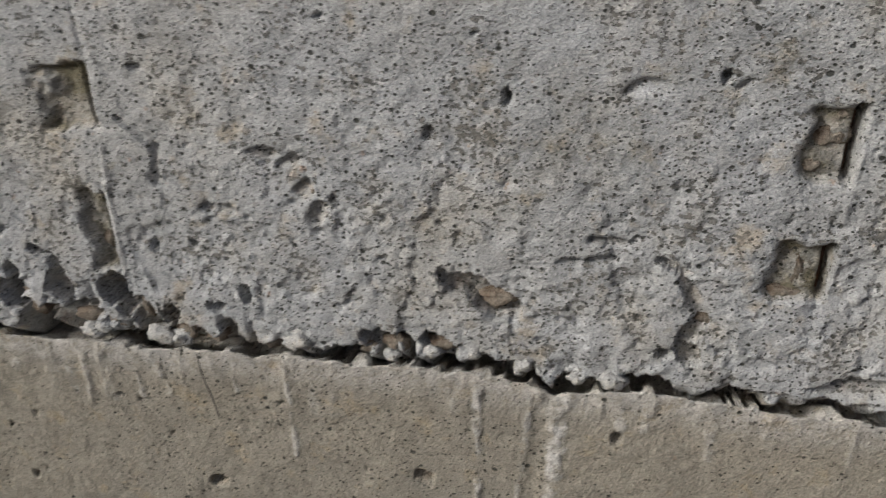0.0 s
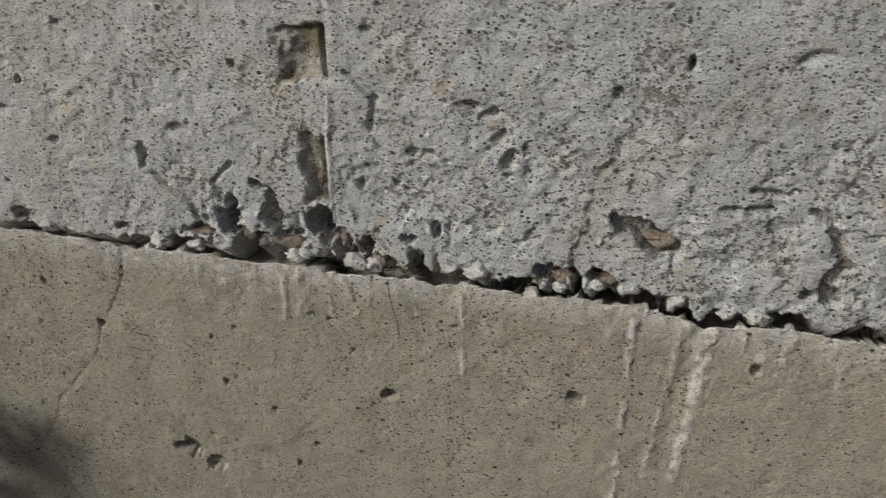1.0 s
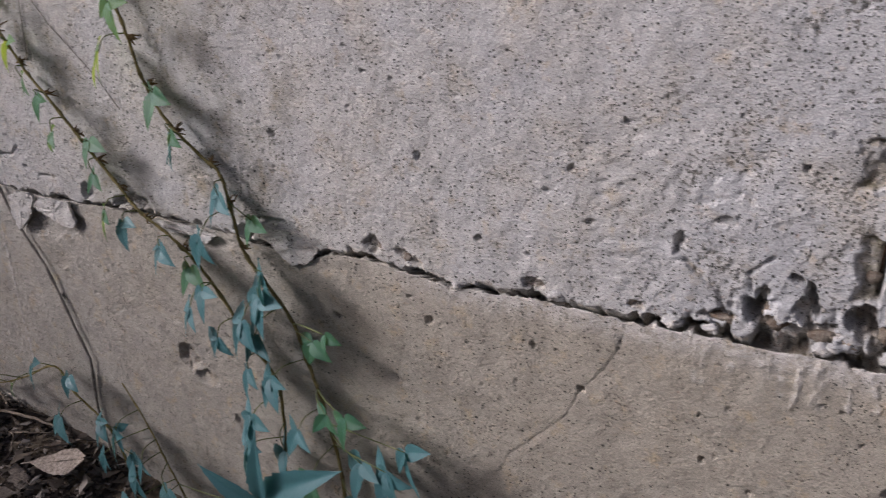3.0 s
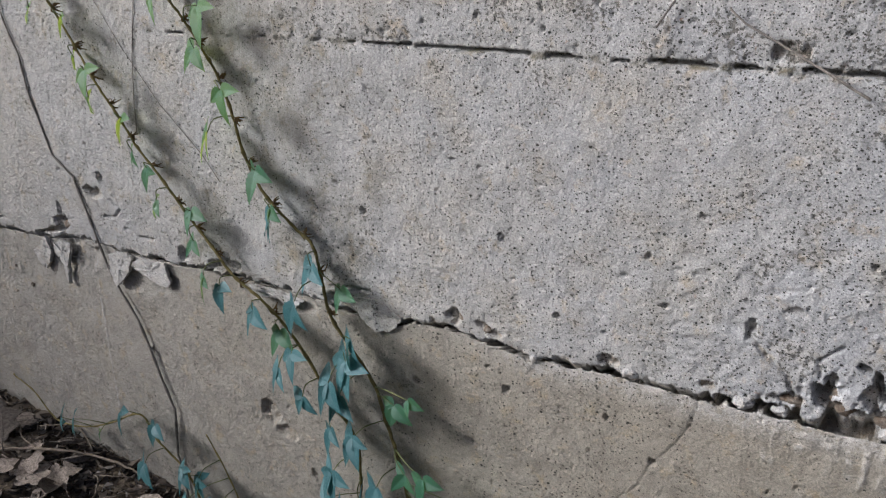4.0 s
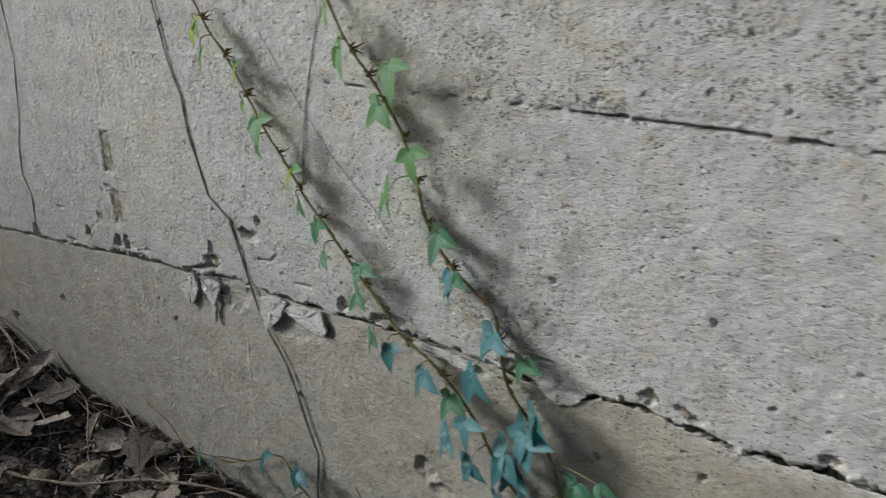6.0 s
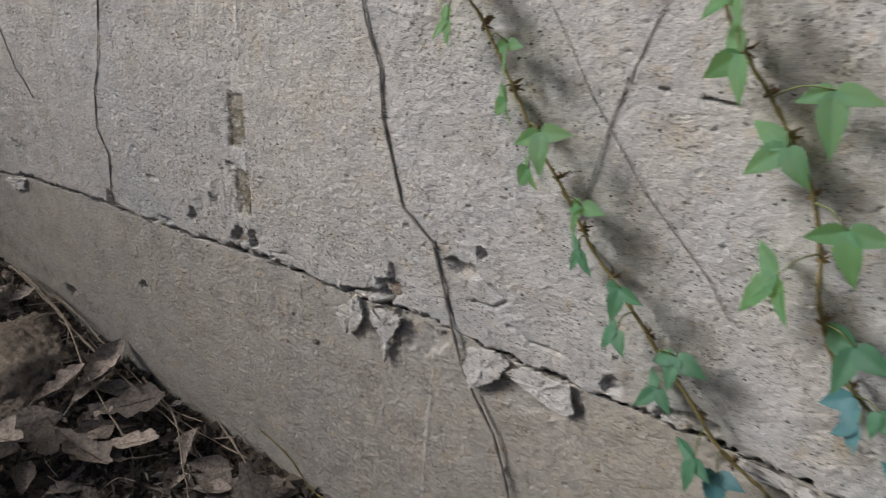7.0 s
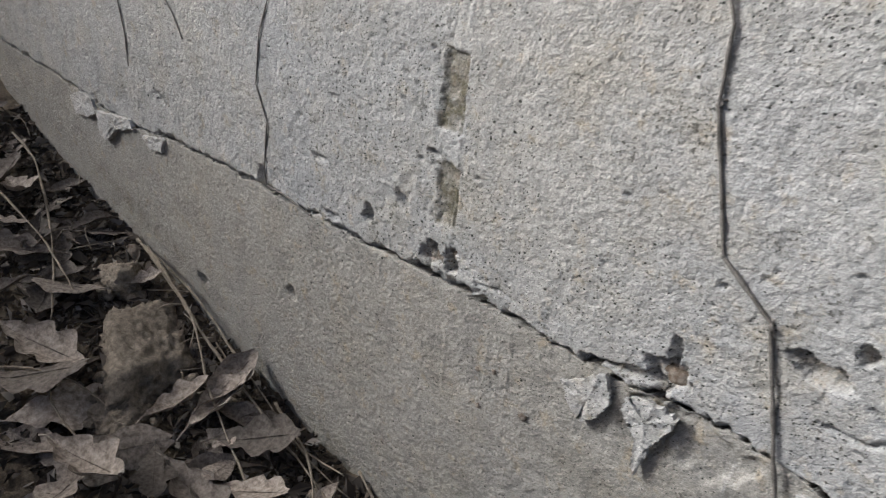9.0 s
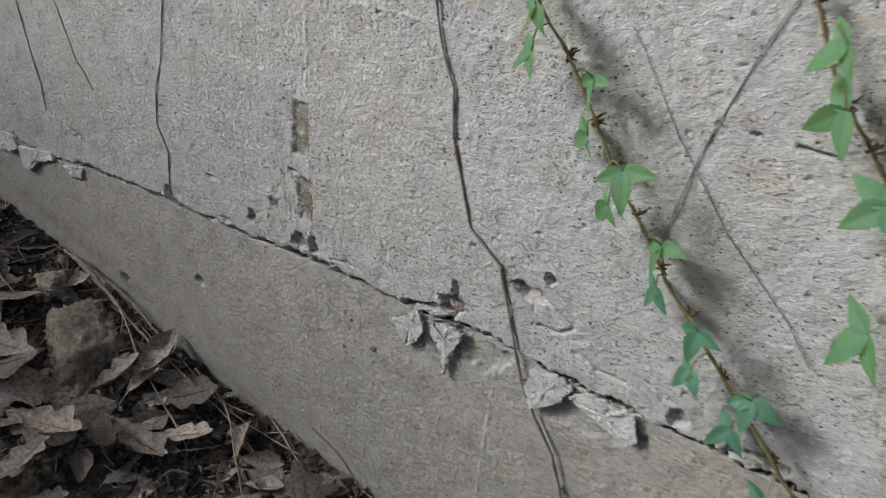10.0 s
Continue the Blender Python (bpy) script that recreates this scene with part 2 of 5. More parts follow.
def smooth_path(points, per=6, wobble=0.0, seed=0):
    """A rounded line through points, with a slight wobble."""
    rnd, pts, out = random.Random(seed), [Vector(p) for p in points], []
    for k in range(len(pts) - 1):
        p0, p1, p2, p3 = pts[max(k - 1, 0)], pts[k], pts[k + 1], pts[min(k + 2, len(pts) - 1)]
        for s in range(per):
            t = s / per
            q = 0.5 * (2 * p1 + (p2 - p0) * t + (2 * p0 - 5 * p1 + 4 * p2 - p3) * t * t + (3 * p1 - p0 - 3 * p2 + p3) * t**3)
            out.append(q + wobble * Vector((rnd.uniform(-1, 1), rnd.uniform(-1, 1), rnd.uniform(-1, 1))))
    return out + [pts[-1]]


def block(radius, seed, faces=11, subdiv=5, flat=(1, 1, 1)):
    """A broken lump: a ball cut by random planes, then roughened."""
    rnd = random.Random(seed)
    cuts = [(Vector((rnd.gauss(0, 1), rnd.gauss(0, 1), rnd.gauss(0, 1))).normalized(), rnd.uniform(0.55, 0.85)) for _ in range(faces)]
    bm = bmesh.new()
    bmesh.ops.create_icosphere(bm, subdivisions=subdiv, radius=1)
    off = Vector((seed * 3.1, seed * 1.7, seed * 0.9))
    for v in bm.verts:
        d = v.co.normalized()
        r = min([1.0] + [k / d.dot(c) for c, k in cuts if d.dot(c) > 0.2])
        p = d * r
        p += d * (0.10 * noise.noise(p * 2.2 + off) + 0.05 * noise.noise(p * 6 + off) + 0.08 * noise.noise(p * 11 + off) - 0.12 * abs(noise.noise(p * 5 - off)) + 0.07 * noise.noise(p * 24 + off))
        v.co = Vector((p.x * flat[0], p.y * flat[1], p.z * flat[2])) * radius
    return bm


def rock(radius, seed, rough=0.35, subdiv=3, flat=(1, 1, 1)):
    bm = bmesh.new()
    bmesh.ops.create_icosphere(bm, subdivisions=subdiv, radius=1)
    off = Vector((seed * 3.1, seed * 1.7, seed * 0.9))
    for v in bm.verts:
        d = v.co.normalized()
        k = 1 + rough * noise.noise(d * 1.1 + off) + rough * 0.6 * noise.noise(d * 2.6 + off) + rough * 0.35 * noise.noise(d * 6 + off) + rough * 0.22 * noise.noise(d * 14 + off)
        v.co = Vector((d.x * flat[0], d.y * flat[1], d.z * flat[2])) * radius * k
    return bm


# ---- the wall ----
def joint_line(x):
    """Height of the ragged cold joint between the two pours."""
    xs = (-6, -4.25, -3.92, -3.73, -3.56, -3.41, -3.23, -3.08, -2.86, -2.64, -2.43, -2.31, -2.2, -2.08, -2.0, -1.81, -1.5, -1.40, -1.337, -1.274, -1.2, -1.04, -0.946, -0.684, -0.4, -0.21, -0.14, -0.076, 0, 0.19, 3)
    zs = (0.13, 0.175, 0.192, 0.189, 0.201, 0.231, 0.25, 0.264, 0.28, 0.301, 0.317, 0.324, 0.345, 0.342, 0.338, 0.349, 0.355, 0.346, 0.327, 0.357, 0.366, 0.35, 0.359, 0.366, 0.371, 0.38, 0.378, 0.37, 0.379, 0.373, 0.37)
    jag = 0.010 * (fbm(x, x * 0, 0.05, 4, 3) - 0.5) + 0.006 * (vnoise(x, x * 0, 0.012, 5) - 0.5)
    return np.interp(x, xs, zs) + jag


def upper_line(x):
    return np.interp(x, (-6, -2.5, -1.7, -1.48, -0.97, -0.69, 3), (0.83, 0.836, 0.823, 0.83, 0.826, 0.826, 0.83)) + 0.004 * (fbm(x, x * 0, 0.03, 3, 9) - 0.5)


class Relief:
    """The wall's face as heights over a grid, and the layers that its material reads."""

    def __init__(self):
        self.xs = spaced((-14, -4.7, 0.31), (-4.7, -2.7, 0.0045), (-2.7, -1.25, 0.003), (-1.25, -0.75, 0.0025), (-0.75, 0.24, 0.002), (0.24, 0.36, 0.01), (0.36, 6, 0.32))
        self.zs = spaced((-1.1, -0.42, 0.08), (-0.42, 0.30, 0.0032), (0.30, 0.70, 0.0021), (0.70, 1.06, 0.0032), (1.06, 2.7, 0.1))
        self.x, self.z = np.meshgrid(self.xs, self.zs)
        x, z = self.x, self.z
        self.h = 0.004 * (fbm(x, z, 0.3, 3, 1) - 0.5) + 0.0022 * (fbm(x, z, 0.035, 4, 2) - 0.5) + 0.0014 * (fbm(x, z, 0.011, 2, 71) - 0.5)
        self.drop = np.zeros(x.shape)
        self.layers = {k: np.zeros(x.shape) for k in ("fresh", "stain_shade", "lime", "warm", "porous", "lower", "grain")}

    def window(self, x0, x1, z0, z1):
        i0, i1 = np.searchsorted(self.xs, (x0, x1))
        j0, j1 = np.searchsorted(self.zs, (z0, z1))
        s = (slice(j0, j1), slice(i0, i1))
        return s, self.x[s], self.z[s]

    def raise_layer(self, key, s, m):
        self.layers[key][s] = np.maximum(self.layers[key][s], m)

    def pit(self, cx, cz, rx, rz, depth, turn=0.0, rag=0.75, edge=0.3, fresh=0.0):
        if max(rx, rz) < 0.0125 and not fresh:
            rx, rz = rx * 0.78, rz * 0.78
        r = max(rx, rz) * 1.8
        s, x, z = self.window(cx - r, cx + r, cz - r, cz + r)
        c, n = math.cos(radians(turn)), math.sin(radians(turn))
        u, v = ((x - cx) * c + (z - cz) * n) / rx, ((z - cz) * c - (x - cx) * n) / rz
        d = np.hypot(u, v) + rag * (fbm(x, z, max(0.010, r * 0.4), 4, int(cx * 97) % 31) - 0.5) * 2
        m = 1 - step(1 - edge, 1.0, d)
        self.h[s] -= depth * m * (0.45 + 1.1 * fbm(x, z, max(0.008, r * 0.3), 3, 17))
        if fresh:
            self.raise_layer("fresh", s, fresh * m)

    def slot(self, x0, x1, z0, z1, depth, slit=0.006):
        """A tie slot: straight on its right edge, where it is deepest, and broken out on the others."""
        s, x, z = self.window(x0 - 0.03, x1 + 0.02, z0 - 0.03, z1 + 0.03)
        w = 0.03 * (fbm(x, z, 0.022, 4, 4) - 0.5)
        m = step(x0 - 0.006, x0 + 0.008, x + w) * (1 - step(x1 - 0.0025, x1, x)) * step(z0 - 0.003, z0 + 0.003, z + w * 0.5) * (1 - step(z1 - 0.003, z1 + 0.003, z + w * 0.6))
        deep = depth * (0.55 + 0.8 * (fbm(x, z, 0.018, 3, 6) - 0.3)) + 0.02 * step(x1 - slit - 0.003, x1 - slit, x)
        self.h[s] -= m * deep
        self.raise_layer("fresh", s, m * 0.8)
        self.raise_layer("stain_shade", s, m * 0.95)

    def ridge(self, xa, za, xb, zb, width, high, lime=0.0, rag=0.8):
        """A raised (or, when negative, sunken) run between two points."""
        r = width * 3
        s, x, z = self.window(min(xa, xb) - r, max(xa, xb) + r, min(za, zb) - r, max(za, zb) + r)
        dx, dz = xb - xa, zb - za
        t = np.clip(((x - xa) * dx + (z - za) * dz) / (dx * dx + dz * dz), 0, 1)
        d = np.hypot(x - xa - t * dx, z - za - t * dz) / width + rag * (fbm(x, z, 0.012, 3, 8) - 0.5) * 2
        m = 1 - step(0.3, 1.0, d)
        if high > 0:
            high *= 0.65
            m = m * step(0.22, 0.5, fbm(x, z, 0.018, 3, 27))
        self.h[s] += high * m * (0.3 + 1.2 * fbm(x, z, 0.012, 3, 3))
        if lime:
            self.raise_layer("lime", s, lime * m)

    def crack(self, points, width, depth):
        for (xa, za), (xb, zb) in zip(points, points[1:]):
            self.ridge(xa, za, xb, zb, width, -depth, rag=0.5)

    def smudge(self, key, cx, cz, rx, rz, amount, turn=0.0):
        r = max(rx, rz) * 1.3
        s, x, z = self.window(cx - r, cx + r, cz - r, cz + r)
        c, n = math.cos(radians(turn)), math.sin(radians(turn))
        u, v = ((x - cx) * c + (z - cz) * n) / rx, ((z - cz) * c - (x - cx) * n) / rz
        d = np.hypot(u, v) + 0.5 * (fbm(x, z, r * 0.4, 4, 12) - 0.5) * 2
        self.raise_layer(key, s, amount * (1 - step(0.3, 1.0, d)))


def growth_shade_along(f, points, width, amount):
    """A dark band along a climbing stem: growth and the stem's painted shadow."""
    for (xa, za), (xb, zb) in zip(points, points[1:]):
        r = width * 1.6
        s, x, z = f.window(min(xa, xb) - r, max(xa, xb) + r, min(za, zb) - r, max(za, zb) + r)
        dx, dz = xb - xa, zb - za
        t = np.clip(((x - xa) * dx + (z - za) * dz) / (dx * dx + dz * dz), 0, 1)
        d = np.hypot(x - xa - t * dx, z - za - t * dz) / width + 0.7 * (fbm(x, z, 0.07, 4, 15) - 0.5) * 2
        f.raise_layer("stain_shade", s, amount * (1 - step(0.1, 1.0, d)))


def shape_wall():
    f = Relief()
    x, z = f.x, f.z
    line = joint_line(f.xs)[None, :]
    d = z - line
    below = d < 0
    # lower pour: proud on the right, a little set back where flakes hang over it
    set_out = np.interp(f.xs, (-3.0, -2.6, -1.9, -1.35, -1.0, -0.7), (0.0, -0.003, -0.005, -0.002, -0.001, 0.0005))[None, :]
    f.h += np.where(below, set_out, 0)
    f.h += np.where(below, 0.0022 * (fbm(x, z, 0.014, 3, 21) - 0.5), 0.0024 * (fbm(x, z, 0.013, 3, 22) - 0.5))
    # honeycombed, ragged lip along the foot of the upper pour
    amp = np.interp(f.xs, (-4.5, -2.75, -2.6, -2.45, -1.3, -1.1, -0.95, -0.7, -0.62, -0.45, -0.1, 0.2, 0.35), (0.002, 0.003, 0.010, 0.004, 0.005, 0.008, 0.004, 0.009, 0.030, 0.020, 0.011, 0.006, 0.004))[None, :]
    jag = step(0.44, 0.58, fbm(f.xs, f.xs * 0, 0.028, 4, 14)) * (0.35 + 1.2 * vnoise(f.xs, f.xs * 0, 0.011, 77))
    over = d - amp * (jag[None, :] + 0.9 * (fbm(x, z, 0.018, 4, 15) - 0.5))
    zone = (d > -0.001) * (1 - step(-0.0012, 0.0012, over))
    dist, tag = worley(x, z, 0.021, 2)
    dome = np.sqrt(np.clip(1 - (dist / 0.6) ** 2, 0, 1)) * (tag > 0.55)
    f.h -= zone * (0.030 - 0.018 * dome + 0.014 * (fbm(x, z, 0.014, 4, 16) - 0.5))
    fringe = (d > 0) * (1 - step(0.0, 2.2, over / np.maximum(amp, 0.004))) * (1 - zone)
    f.h += fringe * (0.009 * (fbm(x, z, 0.016, 4, 18) - 0.55) - 0.006 * step(0.56, 0.60, fbm(x, z, 0.03, 4, 19)))
    f.raise_layer("fresh", np.s_[:, :], zone * 0.7)
    f.raise_layer("lime", np.s_[:, :], fringe * 0.22 * step(-0.8, -0.6, x))
    # broken, scabby skin over the right-hand panel
    scab = step(0.53, 0.555, fbm(x, z, 0.06, 5, 31)) * step(-0.62, -0.40, x) * (d > 0.01) * (1 - step(0.52, 0.62, z))
    f.h -= 0.0028 * scab * (0.4 + fbm(x, z, 0.012, 3, 33))
    scab_left = step(0.60, 0.62, fbm(x, z, 0.05, 5, 41)) * (d > 0.0) * (1 - step(0.10, 0.22, d)) * (x < -0.6)
    f.h -= 0.0012 * scab_left
    rough = step(0.52, 0.545, fbm(x, z, 0.022, 4, 91)) * np.interp(f.xs, (-2.9, -2.7, -2.5, -1.0, -0.7, 0.3), (0.2, 0.7, 0.15, 0.2, 1.0, 1.0))[None, :] * (d > 0) * (1 - step(0.16, 0.36, d))
    f.h -= 0.0028 * rough * fbm(x, z, 0.009, 2, 92)
    # the open joint itself
    gap = np.interp(f.xs, (-4.5, -3.6, -2.6, -2.2, -1.5, -1.05, -0.75, 0.4), (0.0011, 0.0012, 0.0014, 0.0022, 0.0018, 0.0020, 0.0042, 0.0034))[None, :] * (0.45 + 1.1 * fbm(f.xs, f.xs * 0, 0.05, 3, 51))[None, :]
    open_joint = 1 - step(0.75, 1.05, np.abs(d) / gap)
    f.h -= 0.034 * open_joint
    f.drop = 0.028 * open_joint
    # thin, stained joint above, fading out under the creepers
    du = z - upper_line(f.xs)[None, :]
    frayed = 0.35 + 1.3 * step(0.35, 0.62, fbm(f.xs, f.xs * 0, 0.035, 4, 52))
    open_up = np.interp(f.xs, (-4, -1.9, -1.75, -1.45, -1.3, 0.4), (0.0, 0.0, 0.0005, 0.0011, 0.0018, 0.0020))[None, :] * frayed[None, :]
    f.h -= 0.020 * (1 - step(0.6, 1.1, np.abs(du) / np.maximum(open_up, 1e-4)))
    f.h -= 0.0025 * step(0.52, 0.56, fbm(x, z, 0.02, 4, 54)) * (1 - step(0.006, 0.018, np.abs(du - 0.004))) * step(-1.8, -1.5, x)
    f.raise_layer("stain_shade", np.s_[:, :], 0.95 * (1 - step(0.002, 0.008, np.abs(du + 0.001))) * step(-1.75, -1.5, x) * step(0.35, 0.55, fbm(x, z, 0.03, 3, 55)))
    # layers of colour
    f.layers["warm"] = np.where(below, 0.5, np.interp(f.xs, (-4, -1.6, -0.9, -0.5), (0.5, 0.5, 0.42, 0.12))[None, :])
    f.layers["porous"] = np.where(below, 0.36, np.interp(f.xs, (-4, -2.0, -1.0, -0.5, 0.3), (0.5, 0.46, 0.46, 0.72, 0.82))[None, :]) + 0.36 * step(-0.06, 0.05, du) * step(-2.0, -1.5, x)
    f.layers["grain"] = np.broadcast_to(np.interp(f.xs, (-2.4, -1.4, -0.6, 0), (1.0, 0.6, 0.35, 0.3))[None, :], x.shape).copy()
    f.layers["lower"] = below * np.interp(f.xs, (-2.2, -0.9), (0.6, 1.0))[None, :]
    f.raise_layer("lime", np.s_[:, :], (below * (1 - step(0.004, 0.05, -d)) * step(-1.3, -0.9, x)) * 0.55)
    return f


def dress_wall(f):
    # tie slots along the form seams
    f.slot(0.090, 0.127, 0.580, 0.634, 0.013)
    f.slot(0.082, 0.127, 0.479, 0.527, 0.014)
    f.slot(-0.520, -0.473, 0.588, 0.642, 0.013)
    f.slot(-0.510, -0.482, 0.450, 0.530, 0.018)
    f.slot(-2.645, -2.603, 0.530, 0.635, 0.007, 0.0)
    f.slot(-2.635, -2.600, 0.395, 0.485, 0.006, 0.0)
    # form seams
    f.ridge(0.127, 0.40, 0.126, 1.05, 0.0035, 0.0022)
    f.ridge(-0.473, 0.645, -0.470, 1.05, 0.0025, -0.0018)
    f.ridge(-0.484, 0.40, -0.474, 0.60, 0.004, 0.004, 0.6)
    f.ridge(-2.606, 0.34, -2.602, 1.05, 0.004, 0.0035, 0.3)
    f.ridge(-2.598, 0.30, -2.590, -0.25, 0.003, 0.002)
    # seam of the lower form, a flat sunken strip between two raised runs
    f.ridge(-0.098, 0.360, -0.116, 0.15, 0.004, 0.0022, 0.45)
    f.ridge(-0.070, 0.362, -0.084, 0.15, 0.009, 0.0032, 0.75)
    f.ridge(-0.086, 0.350, -0.101, 0.15, 0.009, -0.0015)
    f.ridge(-2.52, 0.838, -2.05, 0.853, 0.0035, 0.003, 0.6)
    # grout runs below the joint
    f.ridge(-0.147, 0.365, -0.146, 0.10, 0.005, 0.004, 0.63)
    f.ridge(-0.332, 0.360, -0.332, 0.25, 0.004, 0.003, 0.56)
    f.ridge(-0.548, 0.350, -0.555, 0.28, 0.005, 0.003, 0.4)
    f.ridge(-0.470, 0.350, -0.461, 0.31, 0.006, 0.004, 0.49)
    f.ridge(-0.495, 0.350, -0.490, 0.30, 0.005, 0.003, 0.49)
    f.ridge(-0.385, 0.355, -0.385, 0.31, 0.004, 0.003, 0.49)
    f.ridge(-2.480, 0.30, -2.475, 0.10, 0.004, 0.0025)
    f.ridge(-2.520, 0.30, -2.515, 0.12, 0.004, 0.0025)
    f.ridge(-2.160, 0.30, -2.170, -0.1, 0.004, 0.003, 0.4)
    runs = random.Random(19)
    for k in range(46):
        px = runs.uniform(-0.78, 0.24)
        top, fall = float(joint_line(np.array([px]))[0]), runs.choice((0.022, 0.03, 0.045, 0.07))
        f.ridge(px, top - 0.009, px + runs.uniform(-0.006, 0.006), top - fall, runs.uniform(0.003, 0.008), runs.uniform(0.0006, 0.0018), runs.uniform(0.1, 0.5))
    # settling crack below the joint, and a few above it
    f.crack([(-0.769, 0.362), (-0.780, 0.31), (-0.799, 0.272), (-0.835, 0.22), (-0.848, 0.181), (-0.90, 0.12), (-0.945, 0.07), (-0.96, 0.03), (-1.021, -0.05)], 0.0013, 0.0037)
    f.crack([(-0.713, 0.47), (-0.69, 0.45), (-0.66, 0.425), (-0.65, 0.40)], 0.004, 0.006)
    f.crack([(-0.60, 0.485), (-0.625, 0.46), (-0.62, 0.435)], 0.004, 0.005)
    f.crack([(-2.06, 0.46), (-2.03, 0.44), (-2.05, 0.42), (-2.09, 0.415)], 0.004, 0.006)
    f.crack([(-2.02, 0.40), (-1.98, 0.385), (-1.93, 0.39)], 0.004, 0.005)
    f.crack([(-2.55, 0.335), (-2.51, 0.345), (-2.47, 0.340)], 0.0035, 0.005)
    f.crack([(-0.455, 0.60), (-0.425, 0.575), (-0.43, 0.54)], 0.004, 0.005)
    # named holes: place, half sizes, depth, turn
    f.pit(-0.124, 0.632, 0.004, 0.008, 0.012)
    f.pit(0.030, 0.655, 0.0048, 0.0048, 0.014)
    f.pit(-0.024, 0.643, 0.020, 0.007, 0.004, 10)
    f.pit(-0.050, 0.500, 0.020, 0.005, 0.006, 8, fresh=0.2)
    f.pit(-0.075, 0.496, 0.014, 0.004, 0.006, 5)
    f.pit(-0.142, 0.456, 0.034, 0.014, 0.020, -28, fresh=1.0)
    f.pit(-0.185, 0.600, 0.006, 0.008, 0.006)
    f.pit(-0.284, 0.524, 0.014, 0.008, 0.007, 60, fresh=0.6)
    f.pit(-0.295, 0.545, 0.010, 0.007, 0.006, 20, fresh=0.6)
    f.ridge(-0.279, 0.535, -0.280, 0.515, 0.003, 0.003, 1.0)
    f.pit(-0.330, 0.575, 0.016, 0.006, 0.006, 0, fresh=0.4)
    f.pit(-0.305, 0.568, 0.012, 0.006, 0.006, 20, fresh=0.4)
    f.pit(-0.375, 0.520, 0.016, 0.007, 0.008)
    f.pit(-0.43, 0.645, 0.010, 0.006, 0.005)
    f.pit(0.030, 0.470, 0.034, 0.005, 0.006, -60, fresh=0.6)
    f.pit(0.030, 0.415, 0.012, 0.012, 0.014, fresh=0.7)
    f.pit(0.165, 0.398, 0.03, 0.008, 0.010, 5, fresh=0.4)
    f.pit(-0.445, 0.478, 0.007, 0.008, 0.012)
    f.pit(-0.180, 0.398, 0.022, 0.010, 0.022, -12, fresh=1.0)
    f.pit(-0.232, 0.398, 0.016, 0.014, 0.020, fresh=0.9)
    f.pit(-0.560, 0.425, 0.012, 0.030, 0.026, 25, fresh=0.8)
    f.pit(-0.612, 0.418, 0.011, 0.026, 0.026, -10, fresh=0.8)
    f.pit(-0.535, 0.395, 0.020, 0.014, 0.016, fresh=1.0)
    f.pit(-0.492, 0.420, 0.012, 0.028, 0.020, fresh=1.0)
    f.pit(-0.470, 0.395, 0.014, 0.018, 0.020, fresh=1.0)
    f.pit(-0.655, 0.392, 0.022, 0.010, 0.010, fresh=0.9)
    f.pit(-0.385, 0.398, 0.010, 0.010, 0.014, fresh=0.6)
    f.pit(-0.713, 0.487, 0.010, 0.016, 0.014, fresh=0.3)
    f.pit(-0.765, 0.382, 0.014, 0.007, 0.010, fresh=0.9)
    f.pit(-0.913, 0.381, 0.020, 0.010, 0.014, fresh=0.8)
    f.pit(-1.11, 0.378, 0.026, 0.007, 0.010, -22, fresh=0.7)
    f.pit(-1.18, 0.392, 0.018, 0.014, 0.012, fresh=0.5)
    f.pit(-1.40, 0.392, 0.04, 0.006, 0.008, 5)
    f.pit(-1.44, 0.365, 0.016, 0.014, 0.014)
    f.pit(-1.36, 0.352, 0.016, 0.018, 0.012)
    f.pit(-1.360, 0.545, 0.009, 0.007, 0.012)
    f.pit(-1.092, 0.545, 0.006, 0.010, 0.010)
    f.pit(-0.996, 0.436, 0.007, 0.007, 0.012)
    f.pit(-0.83, 0.49, 0.010, 0.005, 0.006)
    f.pit(-0.58, 0.60, 0.006, 0.006, 0.010)
    f.pit(-0.79, 0.63, 0.007, 0.005, 0.008)
    f.pit(-0.86, 0.56, 0.004, 0.009, 0.008, -40)
    f.pit(-0.66, 0.52, 0.014, 0.007, 0.006, fresh=0.3)
    f.pit(-0.653, 0.170, 0.007, 0.007, 0.014)
    f.pit(-0.428, 0.196, 0.014, 0.010, 0.012, fresh=0.5)
    f.pit(-0.198, 0.243, 0.012, 0.009, 0.010, fresh=0.4)
    f.pit(-0.021, 0.322, 0.007, 0.007, 0.010)
    f.pit(-0.831, 0.230, 0.008, 0.008, 0.012)
    f.pit(-0.908, 0.282, 0.006, 0.006, 0.012)
    f.pit(-1.083, 0.279, 0.008, 0.008, 0.012)
    f.pit(-0.73, 0.036, 0.022, 0.020, 0.022, fresh=0.7)
    f.pit(-0.69, 0.015, 0.016, 0.016, 0.010, fresh=0.5)
    f.pit(-0.53, 0.09, 0.006, 0.006, 0.01)
    f.pit(-0.56, 0.05, 0.006, 0.008, 0.01)
    f.pit(-1.259, 0.242, 0.014, 0.007, 0.012, -30)
    f.pit(-1.641, 0.055, 0.035, 0.028, 0.012, -20, fresh=0.5)
    f.pit(-1.60, 0.015, 0.03, 0.02, 0.008, fresh=0.6)
    f.pit(-1.53, -0.06, 0.007, 0.016, 0.012, 30)
    f.pit(-1.15, 0.155, 0.016, 0.006, 0.008, -20)
    f.pit(-2.112, 0.468, 0.030, 0.014, 0.018, -12, fresh=0.7)
    f.pit(-2.080, 0.505, 0.010, 0.014, 0.018, fresh=0.5)
